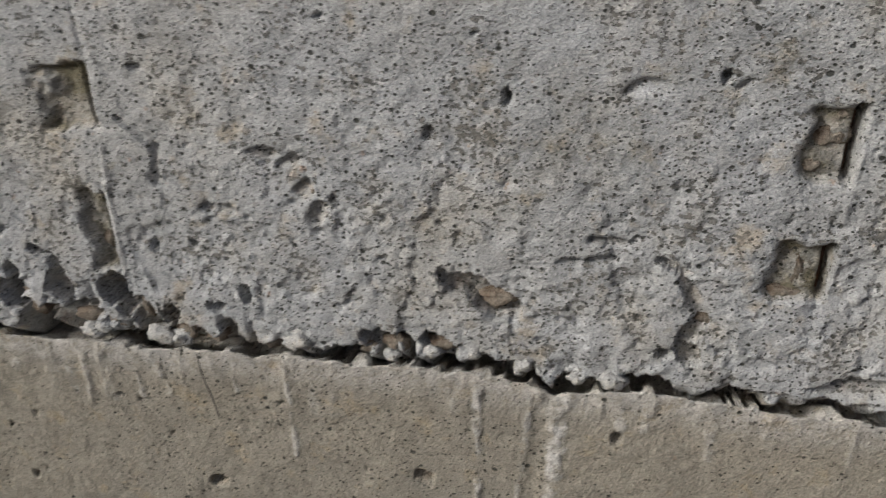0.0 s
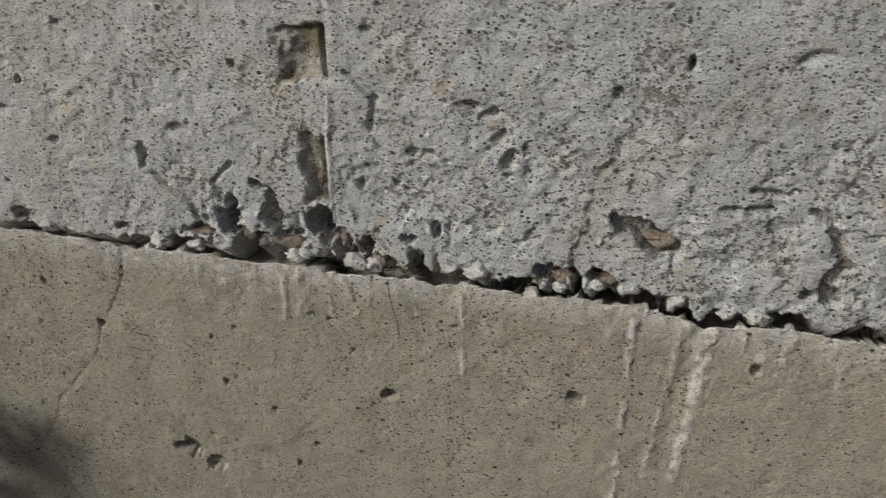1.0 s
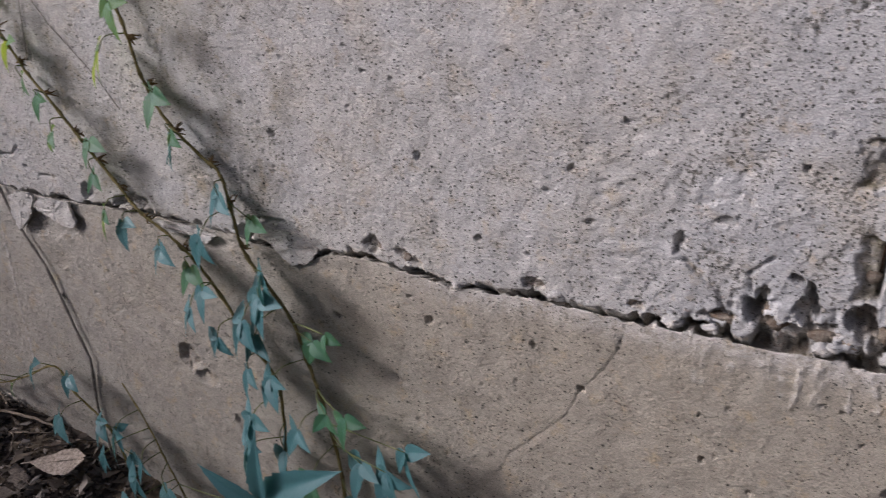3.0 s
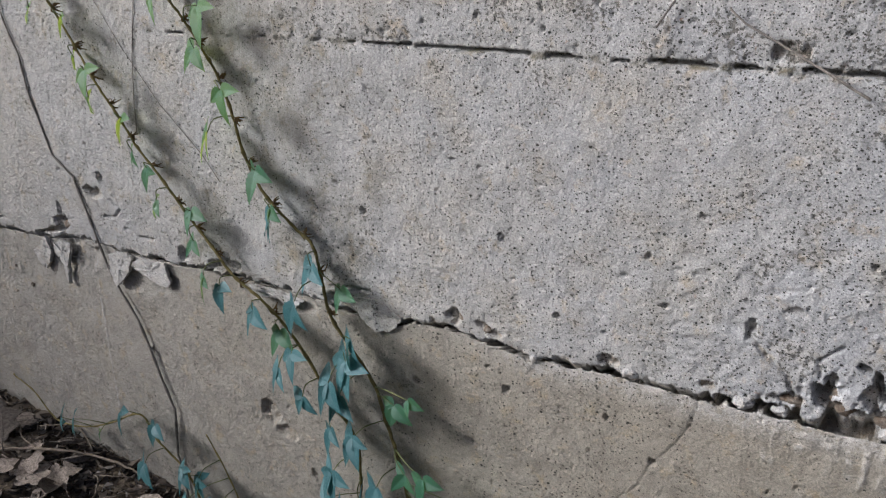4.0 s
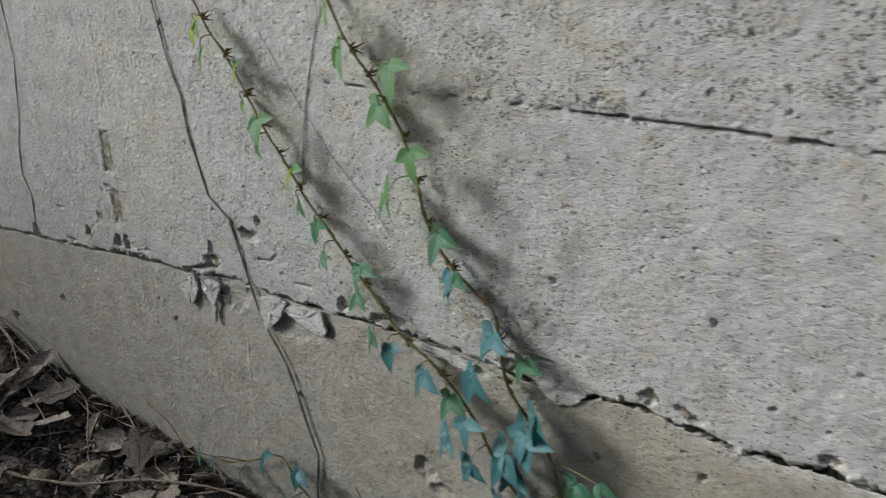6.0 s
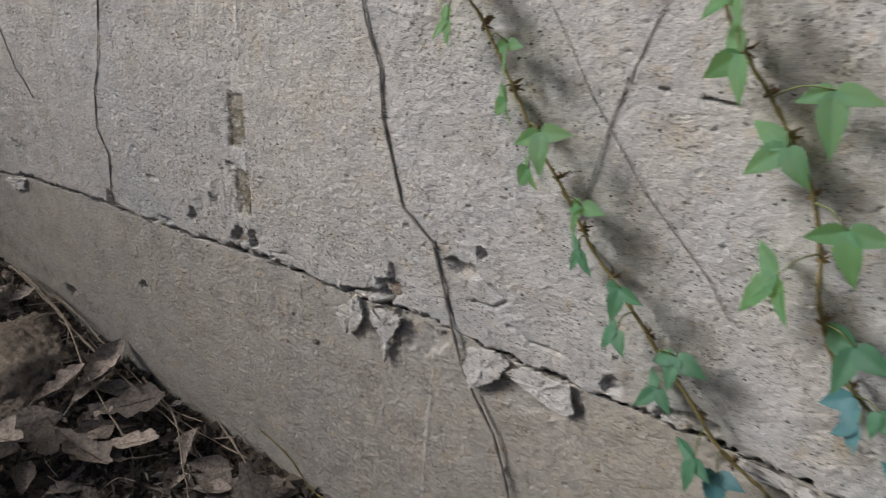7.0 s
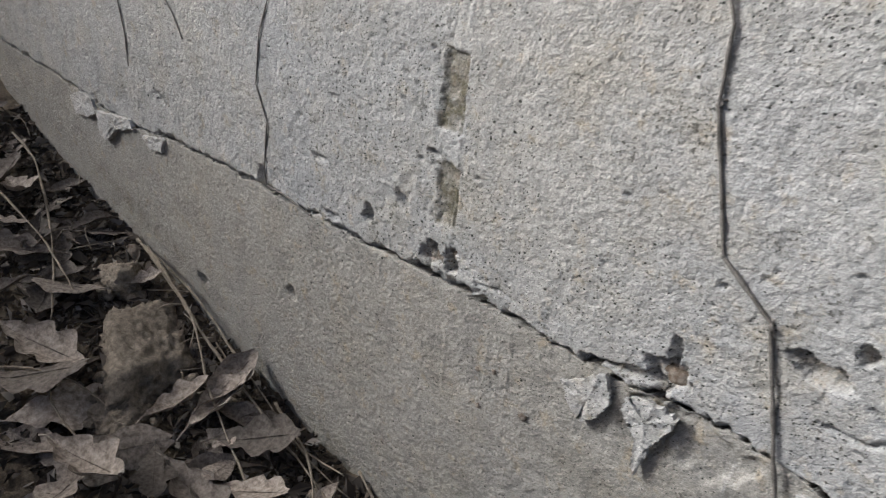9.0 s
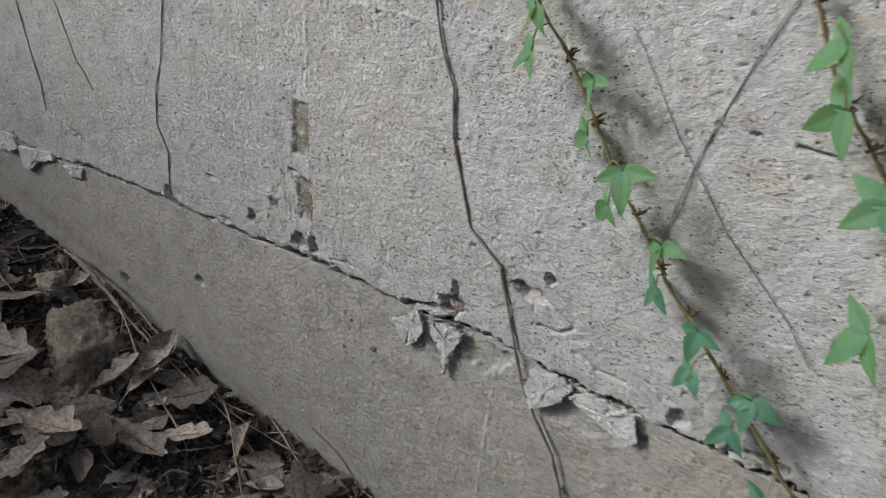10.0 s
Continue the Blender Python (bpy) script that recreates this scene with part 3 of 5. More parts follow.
    f.pit(-2.780, 0.338, 0.010, 0.017, 0.020)
    f.pit(-2.708, 0.394, 0.026, 0.010, 0.010, -45)
    f.pit(-2.640, 0.338, 0.024, 0.016, 0.018, fresh=0.8)
    f.pit(-2.600, 0.345, 0.016, 0.018, 0.020, fresh=0.8)
    f.pit(-2.650, 0.489, 0.014, 0.006, 0.010)
    f.pit(-2.985, 0.088, 0.013, 0.015, 0.014)
    f.pit(-3.313, -0.061, 0.018, 0.014, 0.012)
    f.pit(-2.258, 0.368, 0.026, 0.022, 0.018, 10, fresh=0.8)
    f.pit(-2.315, 0.342, 0.060, 0.008, 0.016, 14, fresh=0.5)
    f.pit(-2.255, 0.405, 0.007, 0.022, 0.014)
    f.pit(-2.350, 0.325, 0.028, 0.008, 0.020, -8, fresh=0.4)
    f.pit(-2.57, 0.318, 0.014, 0.008, 0.014)
    f.pit(-2.48, 0.318, 0.02, 0.006, 0.014)
    f.pit(-2.87, 0.295, 0.02, 0.008, 0.014)
    f.pit(-3.07, 0.283, 0.012, 0.02, 0.014)
    f.pit(-2.90, 0.385, 0.02, 0.007, 0.008)
    f.pit(-3.44, 0.31, 0.02, 0.010, 0.008, -30)
    f.pit(-1.84, 0.375, 0.014, 0.016, 0.014)
    f.pit(-1.72, 0.372, 0.05, 0.014, 0.014, 10, fresh=0.4)
    f.pit(-0.71, 0.850, 0.024, 0.014, 0.009, fresh=0.9)
    for vx, vz, rx, rz, deep, turn in ((-0.617, 0.407, 0.009, 0.020, 0.034, 25), (-0.550, 0.436, 0.008, 0.026, 0.034, 15), (-0.570, 0.462, 0.010, 0.006, 0.02, -30), (-0.478, 0.412, 0.016, 0.012, 0.034, 0), (-0.443, 0.404, 0.009, 0.012, 0.03, 0), (-0.500, 0.425, 0.014, 0.020, 0.026, 0), (-0.394, 0.419, 0.011, 0.006, 0.024, 10), (-0.361, 0.434, 0.005, 0.009, 0.02, 0), (-0.268, 0.384, 0.022, 0.007, 0.034, 3), (-0.211, 0.392, 0.007, 0.018, 0.034, 20), (-0.248, 0.401, 0.008, 0.008, 0.024, 0), (-0.116, 0.386, 0.028, 0.005, 0.03, -6), (0.028, 0.437, 0.008, 0.018, 0.010, -20), (0.012, 0.416, 0.008, 0.006, 0.022, 0), (-0.040, 0.517, 0.020, 0.0035, 0.010, -5), (0.010, 0.500, 0.016, 0.004, 0.010, -25), (0.174, 0.405, 0.03, 0.005, 0.016, 0)):
        f.pit(vx, vz, rx, rz, deep, turn, 0.55, 0.2, 0.5)
    # spalled hollows under the joint where the skin came off
    f.pit(-2.20, 0.30, 0.07, 0.04, 0.007)
    f.pit(-2.27, 0.285, 0.03, 0.06, 0.006)
    f.pit(-1.97, 0.28, 0.10, 0.035, 0.006, 8)
    f.pit(-1.58, 0.33, 0.10, 0.02, 0.006)
    # scattered blow holes
    rnd = random.Random(5)
    for k in range(1000):
        px, pz = rnd.uniform(-4.2, 0.33), rnd.uniform(-0.35, 1.05)
        top = pz > 0.83 and px > -2.0
        if pz < 0.36 and rnd.random() < 0.55:
            continue
        r = rnd.choice((0.0024, 0.003, 0.0035, 0.0045)) * (1.25 if top else 1)
        f.pit(px, pz, r * rnd.uniform(0.9, 1.9), r * rnd.uniform(0.7, 1.1), rnd.uniform(0.003, 0.007), rnd.uniform(-40, 40), 0.8, 0.5)
    for k in range(330):
        px = rnd.uniform(-1.6, 0.33)
        f.pit(px, rnd.uniform(0.84, 1.05), rnd.uniform(0.002, 0.007), rnd.uniform(0.002, 0.003), rnd.uniform(0.002, 0.005), rnd.uniform(-50, 50), 1.0)
    # chips out of the lip of the upper pour
    px = -4.3
    while px < 0.33:
        px += rnd.uniform(0.015, 0.06) if px > -0.8 else rnd.choice((0.02, 0.05, 0.12, 0.2)) * rnd.uniform(0.6, 1.3)
        r = rnd.uniform(0.004, 0.010) if px > -0.8 else rnd.uniform(0.003, 0.006)
        f.pit(px, float(joint_line(np.array([px]))[0]) + r * 0.4, r * rnd.uniform(1, 2.2), r, 0.016, rnd.uniform(-20, 20), 0.4, fresh=0.5)
    # dark bands by the stems: growth and the creepers' cast shadow, painted together
    growth_shade_along(f, [(-1.77, 0.93), (-1.64, 0.76), (-1.58, 0.62), (-1.48, 0.50), (-1.42, 0.38), (-1.33, 0.22), (-1.28, 0.0)], 0.045, 0.42)
    growth_shade_along(f, [(-1.70, 0.90), (-1.56, 0.72), (-1.47, 0.58), (-1.38, 0.47)], 0.07, 0.35)
    growth_shade_along(f, [(-2.14, 0.92), (-2.01, 0.75), (-1.84, 0.55), (-1.67, 0.38), (-1.50, 0.25), (-1.38, 0.05)], 0.038, 0.42)
    growth_shade_along(f, [(-2.06, 0.85), (-1.90, 0.66), (-1.76, 0.52)], 0.05, 0.3)
    # dark growth where the creeper drips, with its shadow painted in
    f.smudge("stain_shade", -1.45, 0.74, 0.20, 0.10, 0.35, 30)
    f.smudge("stain_shade", -1.58, 0.86, 0.18, 0.12, 0.4)
    f.smudge("stain_shade", -1.40, 0.55, 0.14, 0.07, 0.4, -40)
    f.smudge("stain_shade", -1.50, 0.45, 0.10, 0.07, 0.4, -50)
    f.smudge("stain_shade", -1.33, 0.60, 0.03, 0.05, 0.5)
    f.smudge("stain_shade", -1.05, 0.52, 0.05, 0.03, 0.35)
    f.smudge("stain_shade", -1.80, 0.40, 0.06, 0.04, 0.6)
    # darker patches on the right
    f.smudge("stain_shade", -0.49, 0.62, 0.04, 0.05, 0.5)
    f.smudge("stain_shade", -0.08, 0.60, 0.12, 0.08, 0.3)
    f.smudge("stain_shade", 0.02, 0.66, 0.10, 0.05, 0.3)
    # darker along the wall's foot
    f.smudge("stain_shade", -3.6, -0.02, 0.5, 0.05, 0.5, -10)
    f.smudge("stain_shade", -2.8, -0.22, 0.5, 0.06, 0.5, -12)
    return f


def build_wall():
    f = dress_wall(shape_wall())
    nz, nx = f.x.shape
    back = 0.30
    co = np.stack([f.x, -f.h, f.z - f.drop], -1).reshape(-1, 3)
    idx = np.arange(nz * nx).reshape(nz, nx)
    quads = np.stack([idx[:-1, :-1], idx[:-1, 1:], idx[1:, 1:], idx[1:, :-1]], -1).reshape(-1, 4)
    ring = np.concatenate([idx[0, :], idx[1:, -1], idx[-1, -2::-1], idx[-2:0:-1, 0]])
    extra = co[ring].copy()
    extra[:, 1] = back
    first = len(co)
    m = len(ring)
    k = np.arange(m)
    sides = np.stack([ring[k], first + k, first + (k + 1) % m, ring[(k + 1) % m]], -1)
    me = bpy.data.meshes.new("wall_north")
    me.from_pydata(np.concatenate([co, extra]), [], np.concatenate([quads, sides]).tolist() + [list(range(first + m - 1, first - 1, -1))])
    me.polygons.foreach_set("use_smooth", [True] * len(quads) + [False] * (m + 1))
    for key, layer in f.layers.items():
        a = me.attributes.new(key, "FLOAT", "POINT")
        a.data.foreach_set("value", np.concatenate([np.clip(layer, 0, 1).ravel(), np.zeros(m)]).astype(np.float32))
    me.update()
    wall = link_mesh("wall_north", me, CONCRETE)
    return tagged(wall, "weathered grey-beige cast concrete wall with a ragged cold joint", "wall", kind="structure")


wall = build_wall()


# ---- ground ----
def ground_height(x, y):
    """The soil: it climbs along the wall's foot and falls slightly away from it; an unseen bank opposite is added to
    shade the wall.
    """
    # the high rise at the far left is unseen, added to block light
    base = np.interp(x, (-60, -14, -9, -7, -5.6, -4.7, -4.1, -3.4, -2.9, -2.5, -2.0, -1.5, 0, 3, 60), (2.0, 1.8, 1.5, 1.0, 0.4, 0.1, -0.06, -0.145, -0.228, -0.24, -0.28, -0.42, -0.62, -0.7, -0.7))
    away = np.clip(-np.asarray(y), 0, 0.7)
    # unseen bank behind the camera, added to shade the wall's lower left
    shading_bank = np.interp(x, (-60, -10, -8, -6, -4, 0, 6, 60), (4.1, 3.9, 3.3, 2.6, 1.88, 0.35, -0.5, -0.5))
    return base - 0.16 * away + np.maximum(shading_bank - base, 0) * step(1.5, 3.4, -np.asarray(y))


def ground_at(x, y):
    return float(ground_height(np.array([x]), np.array([y]))[0])


def build_ground():
    xs = spaced((-300, -20, 20), (-20, -9, 1.0), (-9, -5, 0.2), (-5, -4.3, 0.04), (-4.3, -1.7, 0.011), (-1.7, 1.5, 0.04), (1.5, 20, 1.0), (20, 300, 20))
    ys = spaced((-300, -20, 20), (-20, -5, 0.8), (-5, -1.6, 0.17), (-1.6, -0.75, 0.05), (-0.75, 0.06, 0.011), (0.06, 0.3, 0.06), (0.3, 20, 1.5), (20, 300, 20))
    x, y = np.meshgrid(xs, ys)
    near = (1 - step(1.5, 4, np.hypot(x + 3, y)))
    crumb, tag = worley(x, y, 0.03, 7)
    z = ground_height(x, y) + near * (0.045 * (fbm(x, y, 0.16, 4, 61) - 0.5) + 0.022 * (0.6 - crumb) * tag + 0.012 * (fbm(x, y, 0.03, 3, 62) - 0.5)) + (1 - near) * 0.25 * (fbm(x, y, 6.0, 3, 63) - 0.5)
    n, m = x.shape
    idx = np.arange(n * m).reshape(n, m)
    quads = np.stack([idx[:-1, :-1], idx[:-1, 1:], idx[1:, 1:], idx[1:, :-1]], -1).reshape(-1, 4)
    me = mesh_from("ground", np.stack([x, y, z], -1).reshape(-1, 3), quads.tolist())
    me.polygons.foreach_set("use_smooth", [True] * len(quads))
    return tagged(link_mesh("ground", me, SOIL), "dark crumbly brown soil at the foot of the wall", "ground", kind="structure")


ground = build_ground()


# ---- pieces broken from the wall ----
def flake(name, outline, thick, seed, y, lean=0.0):
    """A thin shell of mortar with a broken outline, lying on the wall at depth y."""
    rnd = random.Random(seed)
    cx, cz = sum(p[0] for p in outline) / len(outline), sum(p[1] for p in outline) / len(outline)
    ring = []
    for k, (ax, az) in enumerate(outline):
        bx, bz = outline[(k + 1) % len(outline)]
        for s in range(6):
            t = s / 6
            ring.append((ax + (bx - ax) * t + rnd.uniform(-1, 1) * 0.0022, az + (bz - az) * t + rnd.uniform(-1, 1) * 0.0022))
    bm = bmesh.new()
    n = len(ring)

    def loops(levels):
        rows = [[bm.verts.new((cx + (px - cx) * grow, y + dy + lean * (pz - cz) + 0.0012 * math.sin(px * 160 + seed) * (grow < 0.9), cz + (pz - cz) * grow)) for px, pz in ring] for grow, dy in levels]
        for lo, hi in zip(rows, rows[1:]):
            for k in range(n):
                bm.faces.new((lo[k], lo[(k + 1) % n], hi[(k + 1) % n], hi[k]))
        return rows[-1]

    loops(((0.95, 0.004), (0.99, 0.0), (1.0, -thick)))
    bm.faces.new(loops(((1.0, -thick), (0.7, -thick), (0.4, -thick), (0.15, -thick))))
    bmesh.ops.recalc_face_normals(bm, faces=bm.faces)
    ob = part(name, bm, CONCRETE, wall, "pale mortar flake curling off the joint")
    ob.data.polygons.foreach_set("use_smooth", [k >= 2 * n for k in range(len(ob.data.polygons))])
    for key, value in (("warm", 0.8), ("porous", 0.4), ("grain", 1.0), ("lime", 0.5)):
        a = ob.data.attributes.new(key, "FLOAT", "POINT")
        a.data.foreach_set("value", [value] * len(ob.data.vertices))
    return ob


flake("mortar_flake", [(-2.386, 0.280), (-2.357, 0.302), (-2.326, 0.330), (-2.318, 0.306), (-2.315, 0.288), (-2.328, 0.258), (-2.349, 0.240), (-2.367, 0.252)], 0.0048, 1, -0.002, 0.02)
flake("mortar_flake", [(-2.294, 0.318), (-2.272, 0.327), (-2.248, 0.330), (-2.229, 0.327), (-2.235, 0.303), (-2.248, 0.278), (-2.258, 0.262), (-2.272, 0.272), (-2.285, 0.283), (-2.296, 0.297)], 0.0048, 2, -0.003, 0.02)
flake("mortar_flake", [(-2.270, 0.268), (-2.252, 0.272), (-2.254, 0.250), (-2.262, 0.215), (-2.268, 0.240)], 0.0042, 13, -0.003, 0.02)
flake("mortar_flake", [(-2.088, 0.328), (-2.041, 0.344), (-2.008, 0.336), (-2.026, 0.299), (-2.061, 0.262), (-2.079, 0.252), (-2.094, 0.289)], 0.0045, 3, -0.002, 0.02)
flake("mortar_flake", [(-2.012, 0.318), (-1.988, 0.338), (-1.947, 0.341), (-1.903, 0.343), (-1.886, 0.298), (-1.909, 0.286), (-1.951, 0.295), (-1.988, 0.304)], 0.0042, 4, -0.003, 0.02)
flake("mortar_flake", [(-1.655, 0.346), (-1.58, 0.350), (-1.515, 0.342), (-1.535, 0.322), (-1.575, 0.334), (-1.63, 0.332)], 0.005, 5, 0.0, 0.06)
flake("mortar_flake", [(-1.41, 0.376), (-1.335, 0.384), (-1.285, 0.360), (-1.310, 0.330), (-1.345, 0.322), (-1.372, 0.340)], 0.004, 6, 0.0, 0.03)
flake("mortar_flake", [(-3.90, 0.165), (-3.84, 0.192), (-3.778, 0.198), (-3.752, 0.169), (-3.796, 0.145), (-3.87, 0.130)], 0.008, 7, 0.0, 0.06)
flake("mortar_flake", [(-3.745, 0.176), (-3.66, 0.196), (-3.575, 0.212), (-3.565, 0.196), (-3.65, 0.163), (-3.695, 0.122), (-3.735, 0.124)], 0.009, 8, -0.001, 0.06)
flake("mortar_flake", [(-3.52, 0.196), (-3.47, 0.212), (-3.425, 0.222), (-3.435, 0.192), (-3.485, 0.180)], 0.008, 9, 0.0, 0.05)


def embedded_stone(x, z, y, r, seed, flat=(1, 0.8, 0.8), label=""):
    ob = part("stone", rock(r * 0.95, seed, 0.55, 3, flat), STONE, wall, label)
    ob.location = (x, y + 0.005, z)


embedded_stone(0.103, 0.502, 0.009, 0.010, 1, (0.7, 0.6, 1.7), "rust-brown pebble bared in the slot")
embedded_stone(0.095, 0.482, 0.006, 0.009, 2, (1.4, 0.6, 0.7))
embedded_stone(0.108, 0.612, 0.008, 0.009, 3, (1.3, 0.6, 0.9))
embedded_stone(0.098, 0.590, 0.007, 0.008, 4)
embedded_stone(0.112, 0.628, 0.008, 0.007, 5)
embedded_stone(-0.130, 0.449, 0.012, 0.013, 6, (1.3, 0.6, 0.7), "tan pebble bared in the wall")
embedded_stone(-0.493, 0.478, 0.010, 0.010, 7, (0.8, 0.6, 1.0), "tan pebble bared in the slot")
embedded_stone(-0.178, 0.396, 0.012, 0.012, 8, (1.5, 0.6, 0.7))
embedded_stone(-0.225, 0.392, 0.010, 0.012, 9)
embedded_stone(-0.250, 0.386, 0.008, 0.009, 10)
embedded_stone(-0.470, 0.410, 0.008, 0.010, 11, (0.6, 0.7, 1.7), "reddish pebble at the joint")
embedded_stone(-0.585, 0.405, 0.012, 0.017, 12, (1.3, 0.7, 1.0), "pale pebble in a honeycombed pocket")
embedded_stone(-0.535, 0.390, 0.008, 0.012, 13, (1.6, 0.6, 0.7))
embedded_stone(-0.505, 0.388, 0.006, 0.011, 14)
embedded_stone(-0.650, 0.388, 0.006, 0.011, 15, (1.5, 0.6, 0.6))
embedded_stone(-0.430, 0.386, 0.006, 0.012, 16)
embedded_stone(-0.398, 0.385, 0.004, 0.011, 17)
embedded_stone(-0.345, 0.384, 0.006, 0.010, 18)
embedded_stone(0.022, 0.398, 0.006, 0.012, 19, (1.5, 0.7, 0.8), "orange-brown pebble at the joint")
embedded_stone(0.040, 0.452, 0.004, 0.008, 20, (1.6, 0.5, 0.6))
embedded_stone(-0.772, 0.386, 0.006, 0.011, 21)
embedded_stone(-0.690, 0.478, 0.008, 0.007, 22)
embedded_stone(-1.165, 0.388, 0.006, 0.009, 23)
embedded_stone(-1.120, 0.378, 0.004, 0.009, 24)
embedded_stone(-2.625, 0.335, 0.010, 0.014, 25)
embedded_stone(-2.600, 0.350, 0.010, 0.009, 26)
embedded_stone(-2.245, 0.366, 0.014, 0.016, 27, (1.4, 0.7, 0.7))
embedded_stone(-0.285, 0.540, 0.004, 0.007, 28, (1.2, 0.6, 0.7))
embedded_stone(-2.44, 0.175, -0.002, 0.007, 29)
embedded_stone(-2.50, 0.215, -0.001, 0.005, 30)
embedded_stone(-2.53, 0.20, -0.001, 0.004, 31)
embedded_stone(-2.52, 0.14, -0.001, 0.005, 32)


def mortar_lump(x, z, r, seed):
    ob = part("mortar_lump", rock(r, seed, 0.6, 3, (1.15, 0.7, 0.85)), CONCRETE, wall)
    for key, value in (("warm", 0.4), ("porous", 0.5), ("lime", 0.2)):
        a = ob.data.attributes.new(key, "FLOAT", "POINT")
        a.data.foreach_set("value", [value] * len(ob.data.vertices))
    ob.location = (x, 0.004, z)


lump = random.Random(31)
for k in range(18):
    lx = lump.uniform(-0.67, -0.02) if k < 14 else lump.uniform(-1.2, -0.7)
    mortar_lump(lx, float(joint_line(np.array([lx]))[0]) + lump.uniform(0.004, 0.016 if k < 14 else 0.008), lump.uniform(0.006, 0.012), 60 + k)


def tie_strap(x, z0, z1):
    """The rusted edge of a steel form tie left in its slot."""
    bm = bmesh.new()
    bmesh.ops.create_cube(bm, size=1)
    for v in bm.verts:
        v.co = Vector((v.co.x * 0.003 + x, v.co.y * 0.012 + 0.026, (z0 + z1) / 2 + v.co.z * (z1 - z0)))
    bmesh.ops.bevel(bm, geom=bm.edges[:], offset=0.0006, segments=1, affect="EDGES")
    part("tie_strap", bm, RUST, wall, "rusted steel strap edge", smooth=False)


tie_strap(0.1215, 0.482, 0.525)
tie_strap(0.1215, 0.583, 0.632)
tie_strap(-0.4795, 0.595, 0.637)
tie_strap(-0.4885, 0.470, 0.525)


# ---- creepers ----
def leaflet_mesh(name, length, width, droop, seed):
    """One pointed leaflet, folded along its midrib, base at the origin, tip along +x, face towards +z."""
    rnd = random.Random(seed)
    bm, rows, n = bmesh.new(), [], 16
    for k in range(n + 1):
        t = k / n
        w = width * 0.5 * (math.sin(math.pi * t**0.66) ** 0.85) * (1 - 0.3 * t * t)
        if 2 < k < n:
            w *= 1 + (0.10 if k % 2 else -0.07) * (1 - 0.5 * t)
        z = -droop * length * t * t
        row = []
        for s in (-1, -0.75, -0.5, -0.25, 0, 0.25, 0.5, 0.75, 1):
            vein = 0.012 * length * (1 if (k + round(abs(s) * 4)) % 4 == 0 else 0) * (abs(s) > 0)
            lift = abs(s) * w * 0.32 - 0.10 * w * s * s - vein * 0.5 + 0.0008 * rnd.uniform(-1, 1)
            row.append(bm.verts.new((t * length - 0.03 * length * abs(s) * (k % 2), s * w, z + lift)))
        rows.append(row)
    for lo, hi in zip(rows, rows[1:]):
        for s in range(8):
            bm.faces.new((lo[s], hi[s], hi[s + 1], lo[s + 1]))
    bmesh.ops.remove_doubles(bm, verts=bm.verts, dist=0.00005)
    me = bpy.data.meshes.new(name)
    bm.to_mesh(me)
    bm.free()
    me.polygons.foreach_set("use_smooth", [True] * len(me.polygons))
    return me


LEAFLETS = {}
for kind, mat in (("young", YOUNG), ("mature", MATURE), ("shaded", SKY_TINTED)):
    for k, (wide, droop) in enumerate(((0.52, 0.18), (0.6, 0.3), (0.45, 0.12))):
        me = leaflet_mesh("leaflet", 1.0, wide, droop, k)
        me.materials.append(mat)
        LEAFLETS[kind, k] = me


def nearest(points, p):
    return min(points, key=lambda q: (q - p).length)


def add_leaf(vine, stem_points, x, y, z, size, kind, spread=3, lean=-60, seed=0):
    """A compound leaf: a thin stalk from the stem to its hub, and leaflets hanging from there. lean: degrees of the middle leaflet from the wall's x axis."""
    rnd = random.Random(seed * 7 + 3)
    hub = Vector((x, y, z))
    root = nearest(stem_points, hub + Vector((0, 0.02, 0.02)))
    mid = (root + hub) / 2 + Vector((0, -0.012, 0.012))
    bm = bmesh.new()
    tube(bm, smooth_path([root, mid, hub], 3), [0.0013, 0.0012, 0.0011, 0.001, 0.001, 0.0009, 0.0009], 6)
    leaf = part("leaf", bm, BARK_GREEN, vine)
    angles = {1: (0,), 2: (-35, 35), 3: (-78, 0, 78), 5: (-105, -52, 0, 52, 105)}[spread]
    # the whole leaf turns its face to the light
    front = Vector((rnd.uniform(-0.6, -0.2), -0.8, rnd.uniform(0.15, 0.5))).normalized()
    axis = Vector((math.cos(radians(lean)), -0.2, math.sin(radians(lean))))
    axis = (axis - front * axis.dot(front)).normalized()
    for a in angles:
        length = size * (1.12 if kind == "shaded" else 0.86) * (1.0 if a == 0 else rnd.uniform(0.7, 0.9)) * rnd.uniform(0.9, 1.1)
        way = Matrix.Rotation(radians(a + rnd.uniform(-10, 10)), 3, front) @ axis
        face = (front + Vector((rnd.uniform(-1, 1), rnd.uniform(-1, 1), rnd.uniform(-1, 1))) * 0.35).normalized()
        side = face.cross(way).normalized()
        face = way.cross(side).normalized()
        ob = new("leaflet", LEAFLETS[kind, rnd.randrange(3)])
        ob.parent = leaf
        ob.matrix_basis = Matrix.Translation(hub) @ Matrix((way, side, face)).transposed().to_4x4() @ Matrix.Scale(length, 4)
    return leaf


BARK_GREEN = plain_material("green_stalk", (0.10, 0.13, 0.04), (0.17, 0.18, 0.07), 90, 0.7, 0.0005, 0.2)


